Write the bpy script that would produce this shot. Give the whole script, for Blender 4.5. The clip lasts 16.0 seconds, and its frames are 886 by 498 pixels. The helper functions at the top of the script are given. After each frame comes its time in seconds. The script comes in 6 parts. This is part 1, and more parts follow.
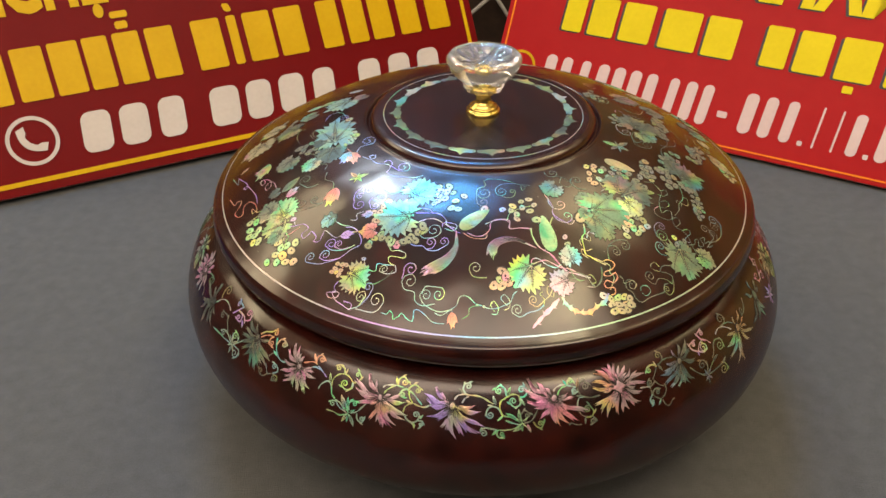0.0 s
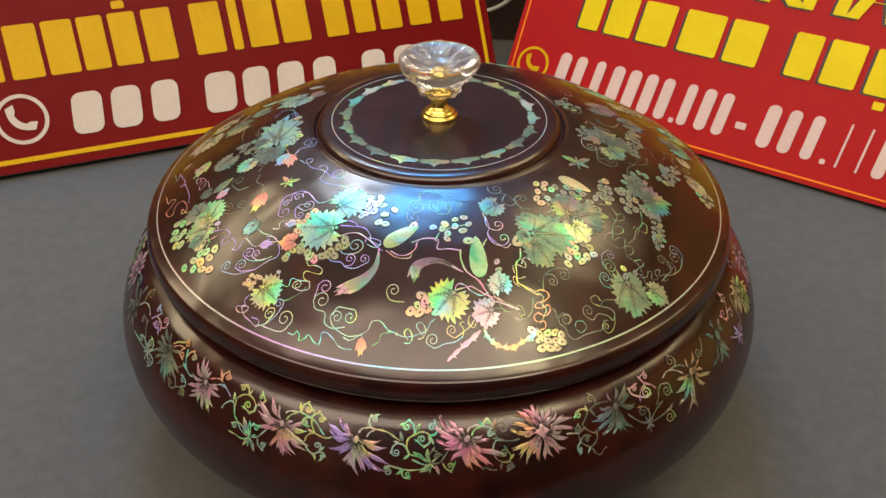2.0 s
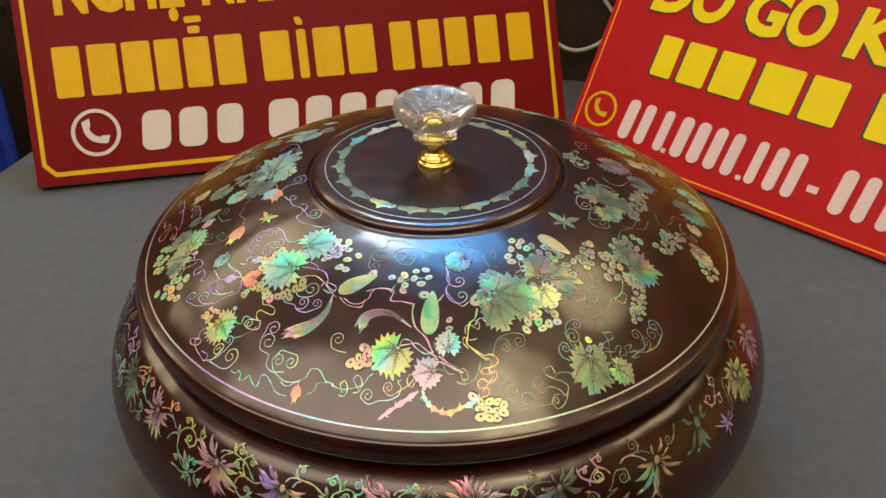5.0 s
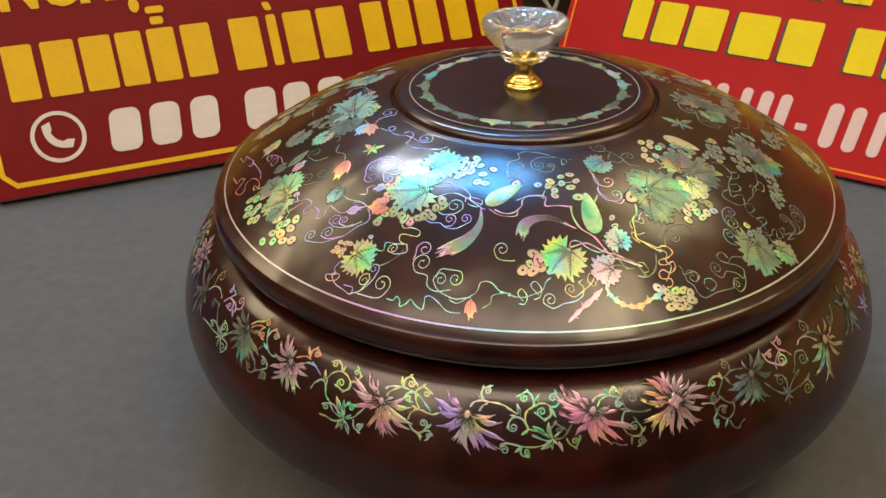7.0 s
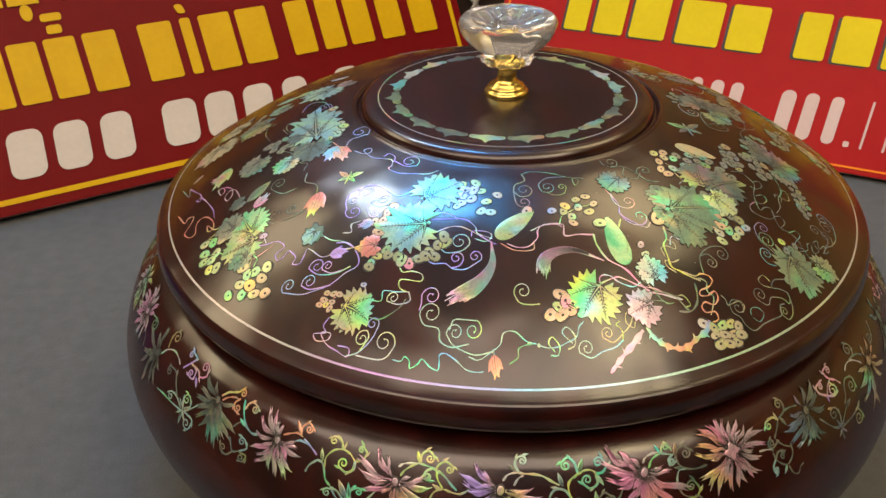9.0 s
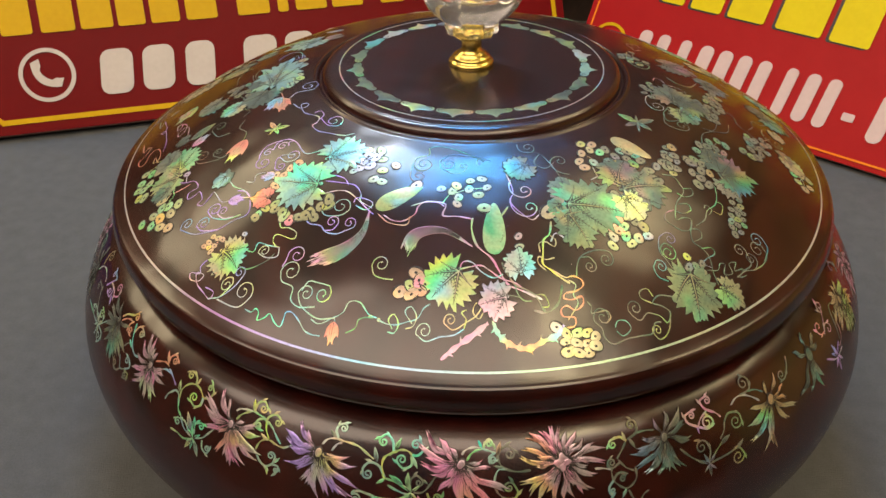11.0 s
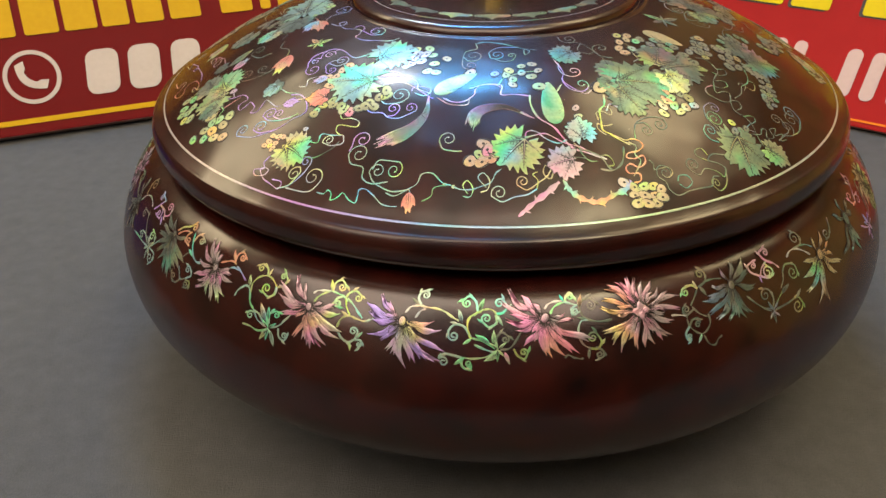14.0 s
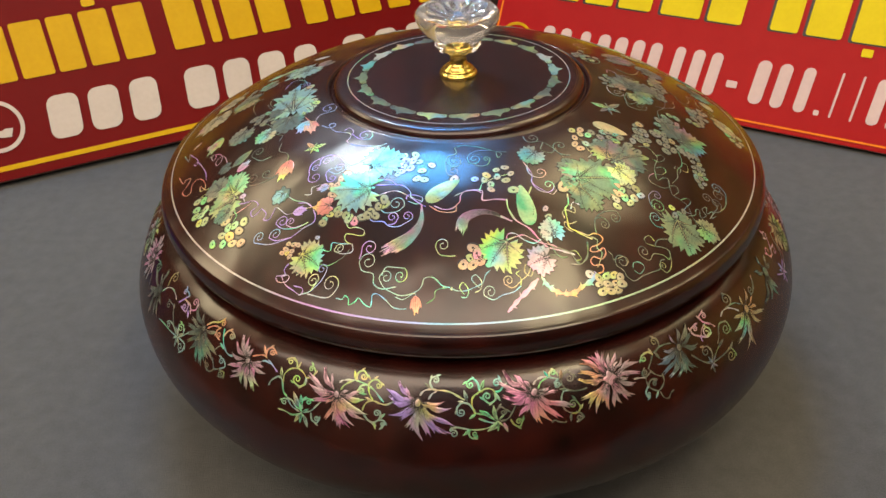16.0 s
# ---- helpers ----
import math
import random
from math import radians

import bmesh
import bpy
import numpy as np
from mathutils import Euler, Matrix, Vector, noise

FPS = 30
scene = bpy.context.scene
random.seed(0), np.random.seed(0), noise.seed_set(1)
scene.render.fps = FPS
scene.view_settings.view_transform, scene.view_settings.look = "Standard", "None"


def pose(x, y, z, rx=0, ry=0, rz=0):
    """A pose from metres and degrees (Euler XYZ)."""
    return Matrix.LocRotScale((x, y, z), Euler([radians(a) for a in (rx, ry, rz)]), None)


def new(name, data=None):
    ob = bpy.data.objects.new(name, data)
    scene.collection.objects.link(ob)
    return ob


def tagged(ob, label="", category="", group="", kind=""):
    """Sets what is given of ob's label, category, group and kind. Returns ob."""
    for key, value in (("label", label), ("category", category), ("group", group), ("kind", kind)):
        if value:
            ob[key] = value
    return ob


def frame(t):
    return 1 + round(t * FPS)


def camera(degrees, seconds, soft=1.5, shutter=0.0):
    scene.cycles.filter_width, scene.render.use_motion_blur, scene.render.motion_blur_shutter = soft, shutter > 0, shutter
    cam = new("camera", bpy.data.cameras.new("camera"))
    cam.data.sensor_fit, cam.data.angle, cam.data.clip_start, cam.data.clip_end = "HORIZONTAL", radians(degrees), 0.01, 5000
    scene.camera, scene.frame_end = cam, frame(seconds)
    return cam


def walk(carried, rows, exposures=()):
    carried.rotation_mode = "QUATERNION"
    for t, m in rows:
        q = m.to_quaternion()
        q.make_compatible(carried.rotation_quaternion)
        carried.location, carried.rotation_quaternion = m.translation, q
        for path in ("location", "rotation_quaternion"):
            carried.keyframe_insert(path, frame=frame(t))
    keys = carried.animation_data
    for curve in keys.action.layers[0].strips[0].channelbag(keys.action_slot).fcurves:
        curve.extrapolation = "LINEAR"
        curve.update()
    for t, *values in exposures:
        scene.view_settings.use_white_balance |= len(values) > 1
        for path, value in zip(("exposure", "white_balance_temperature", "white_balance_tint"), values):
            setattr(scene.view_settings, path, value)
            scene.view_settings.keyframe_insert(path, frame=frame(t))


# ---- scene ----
cam = camera(56.9, 16.0)
METRES, EYE, TILT, LEAN, TURN = 0.8, 0.346, -35.0, 0.21, 0.0
ROWS = [
    (0.0, 0.0, 0.0, 0.0, 0.0, 0.0, -0.0),
    (0.5, -0.002, 0.0289, 0.0112, -0.2, -0.22, 0.01),
    (1.0, 0.0177, 0.0403, 0.0058, 0.47, -0.64, -0.7),
    (1.5, 0.0508, 0.007, 0.0106, 2.33, -0.35, -2.24),
    (2.0, 0.0696, 0.0399, 0.0188, 4.13, -1.01, -3.34),
    (2.5, 0.1137, 0.0646, 0.0386, 8.29, -3.19, -5.93),
    (3.0, 0.1535, 0.0789, 0.0607, 12.67, -4.62, -8.74),
    (5.5, 0.1419, 0.0572, 0.0258, 12.41, 1.47, -8.03),
    (6.0, 0.0908, 0.0463, 0.0092, 8.62, 2.79, -6.26),
    (6.5, 0.0395, 0.0506, -0.008, 5.74, 3.44, -3.54),
    (7.0, 0.0196, 0.0741, -0.0328, 4.31, 3.4, -1.98),
    (7.5, 0.0031, 0.1011, -0.0296, 2.38, 3.14, -0.4),
    (8.0, -0.0063, 0.1073, -0.0154, 0.73, 3.22, 0.71),
    (8.5, -0.017, 0.1137, -0.0101, -0.64, 3.24, 1.66),
    (9.0, -0.0231, 0.1283, -0.0084, -1.84, 2.82, 2.08),
    (9.5, -0.0074, 0.1366, -0.0061, -1.7, 1.92, 1.0),
    (10.0, 0.0223, 0.1304, -0.0011, 1.06, 0.79, -1.23),
    (12.5, 0.1548, 0.1463, 0.0108, 17.77, -2.45, -11.81),
    (13.0, 0.134, 0.1532, -0.0078, 15.34, -0.89, -9.88),
    (13.5, 0.1024, 0.1426, -0.0397, 11.49, 1.13, -6.07),
    (14.0, 0.0525, 0.1219, -0.0719, 6.01, 3.18, -2.96),
    (14.5, 0.0173, 0.0958, -0.0578, 1.99, 4.54, -0.85),
    (15.0, 0.0081, 0.0649, -0.0283, 1.7, 4.04, 1.04),
    (15.5, 0.0208, 0.0615, -0.0196, 1.44, 2.08, 2.02),
    (16.0, 0.0259, 0.0546, -0.0093, 1.21, -0.41, 1.06),
]
walk(cam, [(t, pose(-0.0206, -0.3991, EYE, TILT, LEAN, TURN) @ pose(METRES * x, METRES * y, METRES * z, 90 + pitch, roll, yaw)) for t, x, y, z, yaw, pitch, roll in ROWS], [(0.0, 0.72), (1.0, 0.68), (2.0, 0.66), (3.2, 0.62), (5.5, 0.52), (6.5, 0.58), (7.5, 0.64), (8.5, 0.58), (9.5, 0.56), (10.2, 0.58), (12.5, 0.64), (13.5, 0.68), (14.5, 0.74), (15.2, 0.68), (16.0, 0.68)])

# ---------------------------------------------------------------- light
world = bpy.data.worlds.new("room_world")
scene.world = world
world.use_nodes = True
world.node_tree.nodes["Background"].inputs[0].default_value = (0.5, 0.5, 0.5, 1)
world.node_tree.nodes["Background"].inputs[1].default_value = 0.02


def area_lamp(name, x, y, z, sx, sy, turn, watts, colour, down=(0, 0, -1)):
    data = bpy.data.lights.new(name, "AREA")
    data.shape, data.size, data.size_y, data.energy, data.color = "RECTANGLE", sx, sy, watts, colour
    ob = new(name, data)
    q = Vector(down).to_track_quat("-Z", "Y").to_matrix().to_4x4()
    ob.matrix_world = Matrix.Translation((x, y, z)) @ q @ pose(0, 0, 0, 0, 0, turn)
    return ob


def bare_tube(name, x, y, sx, sy, turn, watts, colour, up=0.7):
    """A bare ceiling tube: it shines down into the room and up on the ceiling behind it."""
    area_lamp(name, x, y, 1.80, sx, sy, turn, watts, colour)
    area_lamp(name, x, y, 1.802, sx, sy, -turn, watts * up, colour, (0, 0, 1))


bare_tube("cool_tube_lamp", -0.68, 1.20, 0.18, 0.08, 16, 9, (0.84, 0.92, 1.0), 0.15)
bare_tube("blue_tube_lamp", -0.22, 0.98, 0.50, 0.10, 10, 15, (0.10, 0.44, 1.0), 0.1)
bare_tube("warm_tube_lamp", -2.25, 0.80, 2.0, 0.50, 24, 16, (1.0, 0.81, 0.52), 0.5)
bare_tube("warm_tube_lamp", 0.98, 0.85, 0.85, 0.70, -35, 6, (1.0, 0.80, 0.46), 1.0)
bare_tube("warm_tube_lamp", 0.72, -0.42, 0.30, 0.50, 20, 2.5, (1.0, 0.82, 0.50), 1.8)
bare_tube("warm_panel_lamp", -0.45, -1.33, 3.2, 1.80, 0, 46, (1.0, 0.80, 0.64), 0.4)
area_lamp("daylight_lamp", -0.5, -2.35, 0.55, 0.5, 1.0, 0, 1.2, (0.8, 0.9, 1.0), (0, 1, 0))


# ---------------------------------------------------------------- materials
def nodes_of(name):
    m = bpy.data.materials.new(name)
    m.use_nodes = True
    t = m.node_tree
    return m, t, t.nodes["Principled BSDF"]


def add(t, kind, **values):
    n = t.nodes.new(kind)
    for k, v in values.items():
        if k in n.inputs:
            n.inputs[k].default_value = v
    return n


def ramp(t, fac, stops):
    n = t.nodes.new("ShaderNodeValToRGB")
    while len(n.color_ramp.elements) < len(stops):
        n.color_ramp.elements.new(0.5)
    for e, (p, c) in zip(n.color_ramp.elements, stops):
        e.position, e.color = p, (*c, 1)
    t.links.new(fac, n.inputs[0])
    return n


def coords(t, scale=(1, 1, 1)):
    c = t.nodes.new("ShaderNodeTexCoord")
    m = add(t, "ShaderNodeMapping")
    m.inputs["Scale"].default_value = scale
    t.links.new(c.outputs["Object"], m.inputs["Vector"])
    return m.outputs[0]


def noise_tex(t, vector, scale, detail=4.0, rough=0.55):
    n = add(t, "ShaderNodeTexNoise", Scale=scale, Detail=detail, Roughness=rough)
    t.links.new(vector, n.inputs["Vector"])
    return n.outputs["Fac"]


def bump(t, b, height, strength, distance):
    n = add(t, "ShaderNodeBump", Strength=strength, Distance=distance)
    t.links.new(height, n.inputs["Height"])
    t.links.new(n.outputs[0], b.inputs["Normal"])


def surface(name, dark, light, scale=20.0, rough=0.5, metal=0.0, bump_size=0.0, bump_scale=200.0, stretch=(1, 1, 1), rough_vary=0.1, coat=0.0):
    """A two-scale procedural surface: large stains and fine grain."""
    m, t, b = nodes_of(name)
    v = coords(t, stretch)
    big, fine = noise_tex(t, v, scale), noise_tex(t, v, scale * 9, 3)
    mix = add(t, "ShaderNodeMath")
    mix.operation = "MULTIPLY_ADD"
    t.links.new(fine, mix.inputs[0])
    mix.inputs[1].default_value = 0.45
    half = add(t, "ShaderNodeMath")
    half.operation = "MULTIPLY"
    half.inputs[1].default_value = 0.55
    t.links.new(big, half.inputs[0])
    t.links.new(half.outputs[0], mix.inputs[2])
    c = ramp(t, mix.outputs[0], [(0.3, dark), (0.7, light)])
    t.links.new(c.outputs[0], b.inputs["Base Color"])
    r = add(t, "ShaderNodeMapRange")
    r.inputs["To Min"].default_value, r.inputs["To Max"].default_value = rough - rough_vary / 2, rough + rough_vary / 2
    t.links.new(big, r.inputs["Value"])
    t.links.new(r.outputs[0], b.inputs["Roughness"])
    b.inputs["Metallic"].default_value = metal
    b.inputs["Coat Weight"].default_value = coat
    if bump_size:
        bump(t, b, noise_tex(t, v, bump_scale, 3), 1.0, bump_size)
    return m


def wood_material(name, dark, light, rough, wavy):
    """Dark lacquered rosewood: long grain streaks under a satin lacquer."""
    m, t, b = nodes_of(name)
    v = coords(t, (6, 1.2, 6))
    streak, pore = noise_tex(t, v, 14, 6, 0.6), noise_tex(t, coords(t, (220, 14, 220)), 5, 3)
    mix = add(t, "ShaderNodeMath")
    mix.operation = "MULTIPLY_ADD"
    mix.inputs[1].default_value = 0.25
    t.links.new(pore, mix.inputs[0])
    t.links.new(streak, mix.inputs[2])
    c = ramp(t, mix.outputs[0], [(0.42, dark), (0.62, tuple((p + q) / 2 for p, q in zip(dark, light))), (0.82, light)])
    t.links.new(c.outputs[0], b.inputs["Base Color"])
    smear = noise_tex(t, coords(t), 22, 4)
    r = add(t, "ShaderNodeMapRange")
    r.inputs["To Min"].default_value, r.inputs["To Max"].default_value = rough - 0.05, rough + 0.06
    t.links.new(smear, r.inputs["Value"])
    t.links.new(r.outputs[0], b.inputs["Roughness"])
    b.inputs["IOR"].default_value = 1.60
    b.inputs["Coat Weight"].default_value = 0.11
    b.inputs["Coat Roughness"].default_value = 0.42
    b.inputs["Coat IOR"].default_value = 1.5
    bump(t, b, pore, 0.08, 0.00005)
    wave = add(t, "ShaderNodeBump", Strength=1.0, Distance=wavy)
    t.links.new(noise_tex(t, coords(t), 42, 1), wave.inputs["Height"])
    t.links.new(wave.outputs[0], b.inputs["Normal"].links[0].from_node.inputs["Normal"])
    t.links.new(wave.outputs[0], b.inputs["Coat Normal"])
    return m


CLOTH = surface("charcoal_cloth", (0.048, 0.052, 0.053), (0.079, 0.084, 0.085), 110.0, 0.92, 0, 0.0006, 1300.0)
LACQUER = wood_material("rosewood_lacquer", (0.0036, 0.0010, 0.0008), (0.032, 0.0042, 0.0023), 0.235, 0.0011)
RED_DARK = surface("deep_red_board", (0.120, 0.0042, 0.0050), (0.138, 0.0060, 0.0064), 7.0, 0.34, 0, 0, 1, (1, 1, 1), 0.08)
RED = surface("bright_red_board", (0.32, 0.0110, 0.0130), (0.36, 0.0150, 0.0155), 7.0, 0.30, 0, 0, 1, (1, 1, 1), 0.08)
for paint in (RED, RED_DARK):
    paint.node_tree.nodes["Principled BSDF"].inputs["Specular IOR Level"].default_value = 0.05
YELLOW = surface("yellow_vinyl", (0.49, 0.305, 0.0034), (0.555, 0.360, 0.0066), 30.0, 0.35)
LEMON = surface("lemon_vinyl", (0.60, 0.495, 0.0045), (0.68, 0.565, 0.0090), 30.0, 0.35)
ORANGE = surface("orange_vinyl", (0.72, 0.20, 0.01), (0.80, 0.25, 0.02), 30.0, 0.35)
WHITE = surface("white_vinyl", (0.46, 0.425, 0.385), (0.525, 0.490, 0.45), 30.0, 0.4)
PINKISH = surface("pale_pink_vinyl", (0.54, 0.42, 0.40), (0.60, 0.48, 0.46), 30.0, 0.4)
for vinyl in (YELLOW, LEMON, ORANGE, WHITE, PINKISH):
    vinyl.node_tree.nodes["Principled BSDF"].inputs["Specular IOR Level"].default_value = 0.08
BLACK = surface("black_vinyl", (0.012, 0.008, 0.008), (0.02, 0.014, 0.012), 30.0, 0.5)
BOARD_EDGE = surface("board_edge", (0.30, 0.15, 0.12), (0.46, 0.28, 0.24), 40.0, 0.5)
PLASTER = surface("brown_panelling", (0.10, 0.075, 0.055), (0.16, 0.12, 0.09), 3.0, 0.9, 0, 0.001, 60)
PANEL = surface("gold_brown_panelling", (0.58, 0.43, 0.13), (0.68, 0.51, 0.17), 3.0, 0.6, 0, 0.001, 60)
CEILING = surface("cream_ceiling", (0.74, 0.72, 0.62), (0.80, 0.78, 0.68), 3.0, 0.9)
FLOOR = surface("dull_floor_tile", (0.16, 0.13, 0.11), (0.22, 0.18, 0.15), 4.0, 0.5)
DARK_WOOD = wood_material("dark_cabinet_wood", (0.010, 0.006, 0.004), (0.032, 0.017, 0.010), 0.45, 0.0003)
BLUE = surface("blue_drape", (0.010, 0.022, 0.20), (0.018, 0.042, 0.32), 6.0, 0.8, 0, 0.002, 40)
BLUE.node_tree.nodes["Principled BSDF"].inputs["Specular IOR Level"].default_value = 0.1
BRASS = surface("polished_brass", (0.76, 0.55, 0.13), (0.88, 0.68, 0.21), 60.0, 0.25, 1.0, 0, 1, (1, 1, 1), 0.06)
DUST = surface("pale_dust", (0.30, 0.28, 0.26), (0.42, 0.40, 0.37), 50.0, 0.9)
CABLE = surface("white_cable", (0.36, 0.36, 0.35), (0.46, 0.46, 0.45), 50.0, 0.5)
ADAPTER = surface("beige_plastic", (0.50, 0.43, 0.34), (0.58, 0.51, 0.41), 50.0, 0.45)
ENGRAVE = surface("engraved_dark_line", (0.006, 0.005, 0.004), (0.015, 0.010, 0.008), 60.0, 0.5)
CRYSTAL, _t, _b = nodes_of("cut_crystal")
_b.inputs["Base Color"].default_value = (0.97, 0.98, 0.99, 1)
_b.inputs["Transmission Weight"].default_value = 0.93
_b.inputs["Roughness"].default_value = 0.015
_b.inputs["IOR"].default_value = 1.46


# ---------------------------------------------------------------- helpers
def part(name, bm, material, parent=None, label=""):
    """Links a bmesh as one mesh object under a thing or a part."""
    me = bpy.data.meshes.new(name)
    bm.to_mesh(me)
    bm.free()
    for m in material if isinstance(material, (list, tuple)) else [material]:
        me.materials.append(m)
    ob = new(name, me)
    ob.parent = parent
    return tagged(ob, label)


def smooth(bm, on=True):
    for f in bm.faces:
        f.smooth = on
    return bm


def box_mesh(x0, y0, z0, x1, y1, z1, bevel=0.0):
    bm = bmesh.new()
    m = Matrix.Translation(((x0 + x1) / 2, (y0 + y1) / 2, (z0 + z1) / 2)) @ Matrix.Diagonal((x1 - x0, y1 - y0, z1 - z0, 1))
    bmesh.ops.create_cube(bm, size=1, matrix=m)
    if bevel:
        bmesh.ops.bevel(bm, geom=bm.edges[:], offset=bevel, segments=2, affect="EDGES", profile=0.5)
    return bm


def revolve(profile, segments=192):
    """A surface of revolution from (radius, height) pairs; radius 0 makes a pole."""
    bm = bmesh.new()
    rings = []
    for r, z in profile:
        if r < 1e-6:
            rings.append([bm.verts.new((0, 0, z))])
            continue
        ring = []
        for i in range(segments):
            a = 2 * math.pi * i / segments
            ring.append(bm.verts.new((r * math.cos(a), r * math.sin(a), z)))
        rings.append(ring)
    for a, b in zip(rings, rings[1:]):
        for i in range(segments):
            j = (i + 1) % segments
            if len(a) == 1 and len(b) > 1:
                bm.faces.new((a[0], b[j], b[i]))
            elif len(b) == 1 and len(a) > 1:
                bm.faces.new((a[i], a[j], b[0]))
            elif len(a) > 1:
                bm.faces.new((a[i], a[j], b[j], b[i]))
    bmesh.ops.recalc_face_normals(bm, faces=bm.faces)
    return bm


def spline(points, steps=8):
    """Catmull-Rom through the points (any dimension)."""
    p = [np.array(q, float) for q in points]
    p = [2 * p[0] - p[1]] + p + [2 * p[-1] - p[-2]]
    out = []
    for a, b, c, d in zip(p, p[1:], p[2:], p[3:]):
        for k in range(steps):
            u = k / steps
            out.append(0.5 * (2 * b + (c - a) * u + (2 * a - 5 * b + 4 * c - d) * u * u + (3 * b - a - 3 * c + d) * u ** 3))
    return out + [p[-2]]


# ---------------------------------------------------------------- setting
def slab(name, x0, y0, z0, x1, y1, z1, material):
    return tagged(part(name, box_mesh(x0, y0, z0, x1, y1, z1), material), kind="structure")


slab("floor", -3.6, -2.6, -0.85, 2.6, 2.6, -0.75, FLOOR)
slab("ceiling", -3.6, -2.6, 1.95, 2.6, 2.6, 2.05, CEILING)
slab("wall_north", -3.6, 2.5, -0.75, 2.6, 2.6, 1.95, PANEL)
slab("wall_west", -3.6, -2.5, -0.75, -3.5, 2.5, 1.95, PLASTER)
slab("wall_east", 2.5, -2.5, -0.75, 2.6, 2.5, 1.95, PANEL)
slab("wall_south", -3.6, -2.6, -0.75, 2.6, -2.5, 1.95, PLASTER)
# unseen low partition, added to block light from the front cloth and belly
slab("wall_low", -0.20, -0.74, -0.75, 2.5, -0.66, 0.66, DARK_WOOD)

# ---------------------------------------------------------------- table
table = tagged(new("table"), "shop table covered with dull charcoal grey cloth", "table")
top = bmesh.new()
NX, NY = 60, 60
X0, X1, Y0, Y1 = -0.447, 0.75, -0.34, 0.50
grid = [[top.verts.new((X0 + (X1 - X0) * i / NX, Y0 + (Y1 - Y0) * j / NY, 0.0)) for i in range(NX + 1)] for j in range(NY + 1)]
for j in range(NY):
    for i in range(NX):
        top.faces.new((grid[j][i], grid[j][i + 1], grid[j + 1][i + 1], grid[j + 1][i]))
edge = [e for e in top.edges if e.is_boundary]
rim = bmesh.ops.extrude_edge_only(top, edges=edge)
for v in [g for g in rim["geom"] if isinstance(g, bmesh.types.BMVert)]:
    v.co.z -= 0.05
    v.co.x += 0.006 * (1 if v.co.x > 0.1 else -1)
part("tabletop", smooth(top), CLOTH, table)
for x in (-0.40, 0.70):
    for y in (-0.29, 0.45):
        part("leg", box_mesh(x - 0.025, y - 0.025, -0.75, x + 0.025, y + 0.025, -0.03, 0.004), DARK_WOOD, table)


# ---------------------------------------------------------------- signs
def sign_matrix(x, y, z, azimuth, lean):
    """Board frame: u along the foot, v up the face, w out of the face."""
    a, l = radians(azimuth), radians(lean)
    e1 = Vector((math.cos(a), math.sin(a), 0))
    e2 = math.cos(l) * Vector((0, 0, 1)) + math.sin(l) * Vector((-math.sin(a), math.cos(a), 0))
    e3 = e1.cross(e2)
    m = Matrix((e1, e2, e3)).transposed().to_4x4()
    m.translation = (x, y, z)
    return m


def word(text, u0, u1, v0, v1, slant=0.0):
    """A bmesh of lettering that fills u0..u1, with capitals from v0 to v1."""
    font = bpy.data.curves.new("word", "FONT")
    font.body, font.resolution_u, font.offset = text, 3, 0.045
    font.extrude = 0.0
    ob = new("word", font)
    bpy.context.view_layer.update()
    me = bpy.data.meshes.new_from_object(ob.evaluated_get(bpy.context.evaluated_depsgraph_get()))
    bpy.data.objects.remove(ob)
    bm = bmesh.new()
    bm.from_mesh(me)
    xs = [v.co.x for v in bm.verts]
    low, high = min(xs), max(xs)
    for v in bm.verts:
        x, y = v.co.x, v.co.y
        v.co = (u0 + (u1 - u0) * (x - low) / (high - low) + slant * y, v0 + (v1 - v0) * y / 0.73, 0.0012)
    return bm


def rounded_bar(u0, v0, u1, v1, round_, slant=0.0, height=0.0010):
    """A plain raised bar with rounded corners."""
    bm = bmesh.new()
    ring = []
    for cu, cv, a0 in ((u1 - round_, v1 - round_, 0), (u0 + round_, v1 - round_, 90), (u0 + round_, v0 + round_, 180), (u1 - round_, v0 + round_, 270)):
        for k in range(5):
            a = radians(a0 + 22.5 * k)
            u, v = cu + round_ * math.cos(a), cv + round_ * math.sin(a)
            ring.append((u + slant * (v - v0), v))
    lo = [bm.verts.new((u, v, 0.0001)) for u, v in ring]
    hi = [bm.verts.new((u, v, height)) for u, v in ring]
    bm.faces.new(hi)
    for i in range(len(ring)):
        j = (i + 1) % len(ring)
        bm.faces.new((lo[i], lo[j], hi[j], hi[i]))
    return bm


def ring_mesh(u, v, r0, r1, height=0.0010, n=48):
    bm = bmesh.new()
    a = [[bm.verts.new((u + r * math.cos(2 * math.pi * i / n), v + r * math.sin(2 * math.pi * i / n), h)) for i in range(n)] for r, h in ((r0, 0.0001), (r0, height), (r1, height), (r1, 0.0001))]
    for p, q in zip(a, a[1:]):
        for i in range(n):
            bm.faces.new((p[i], q[i], q[(i + 1) % n], p[(i + 1) % n]))
    return bm


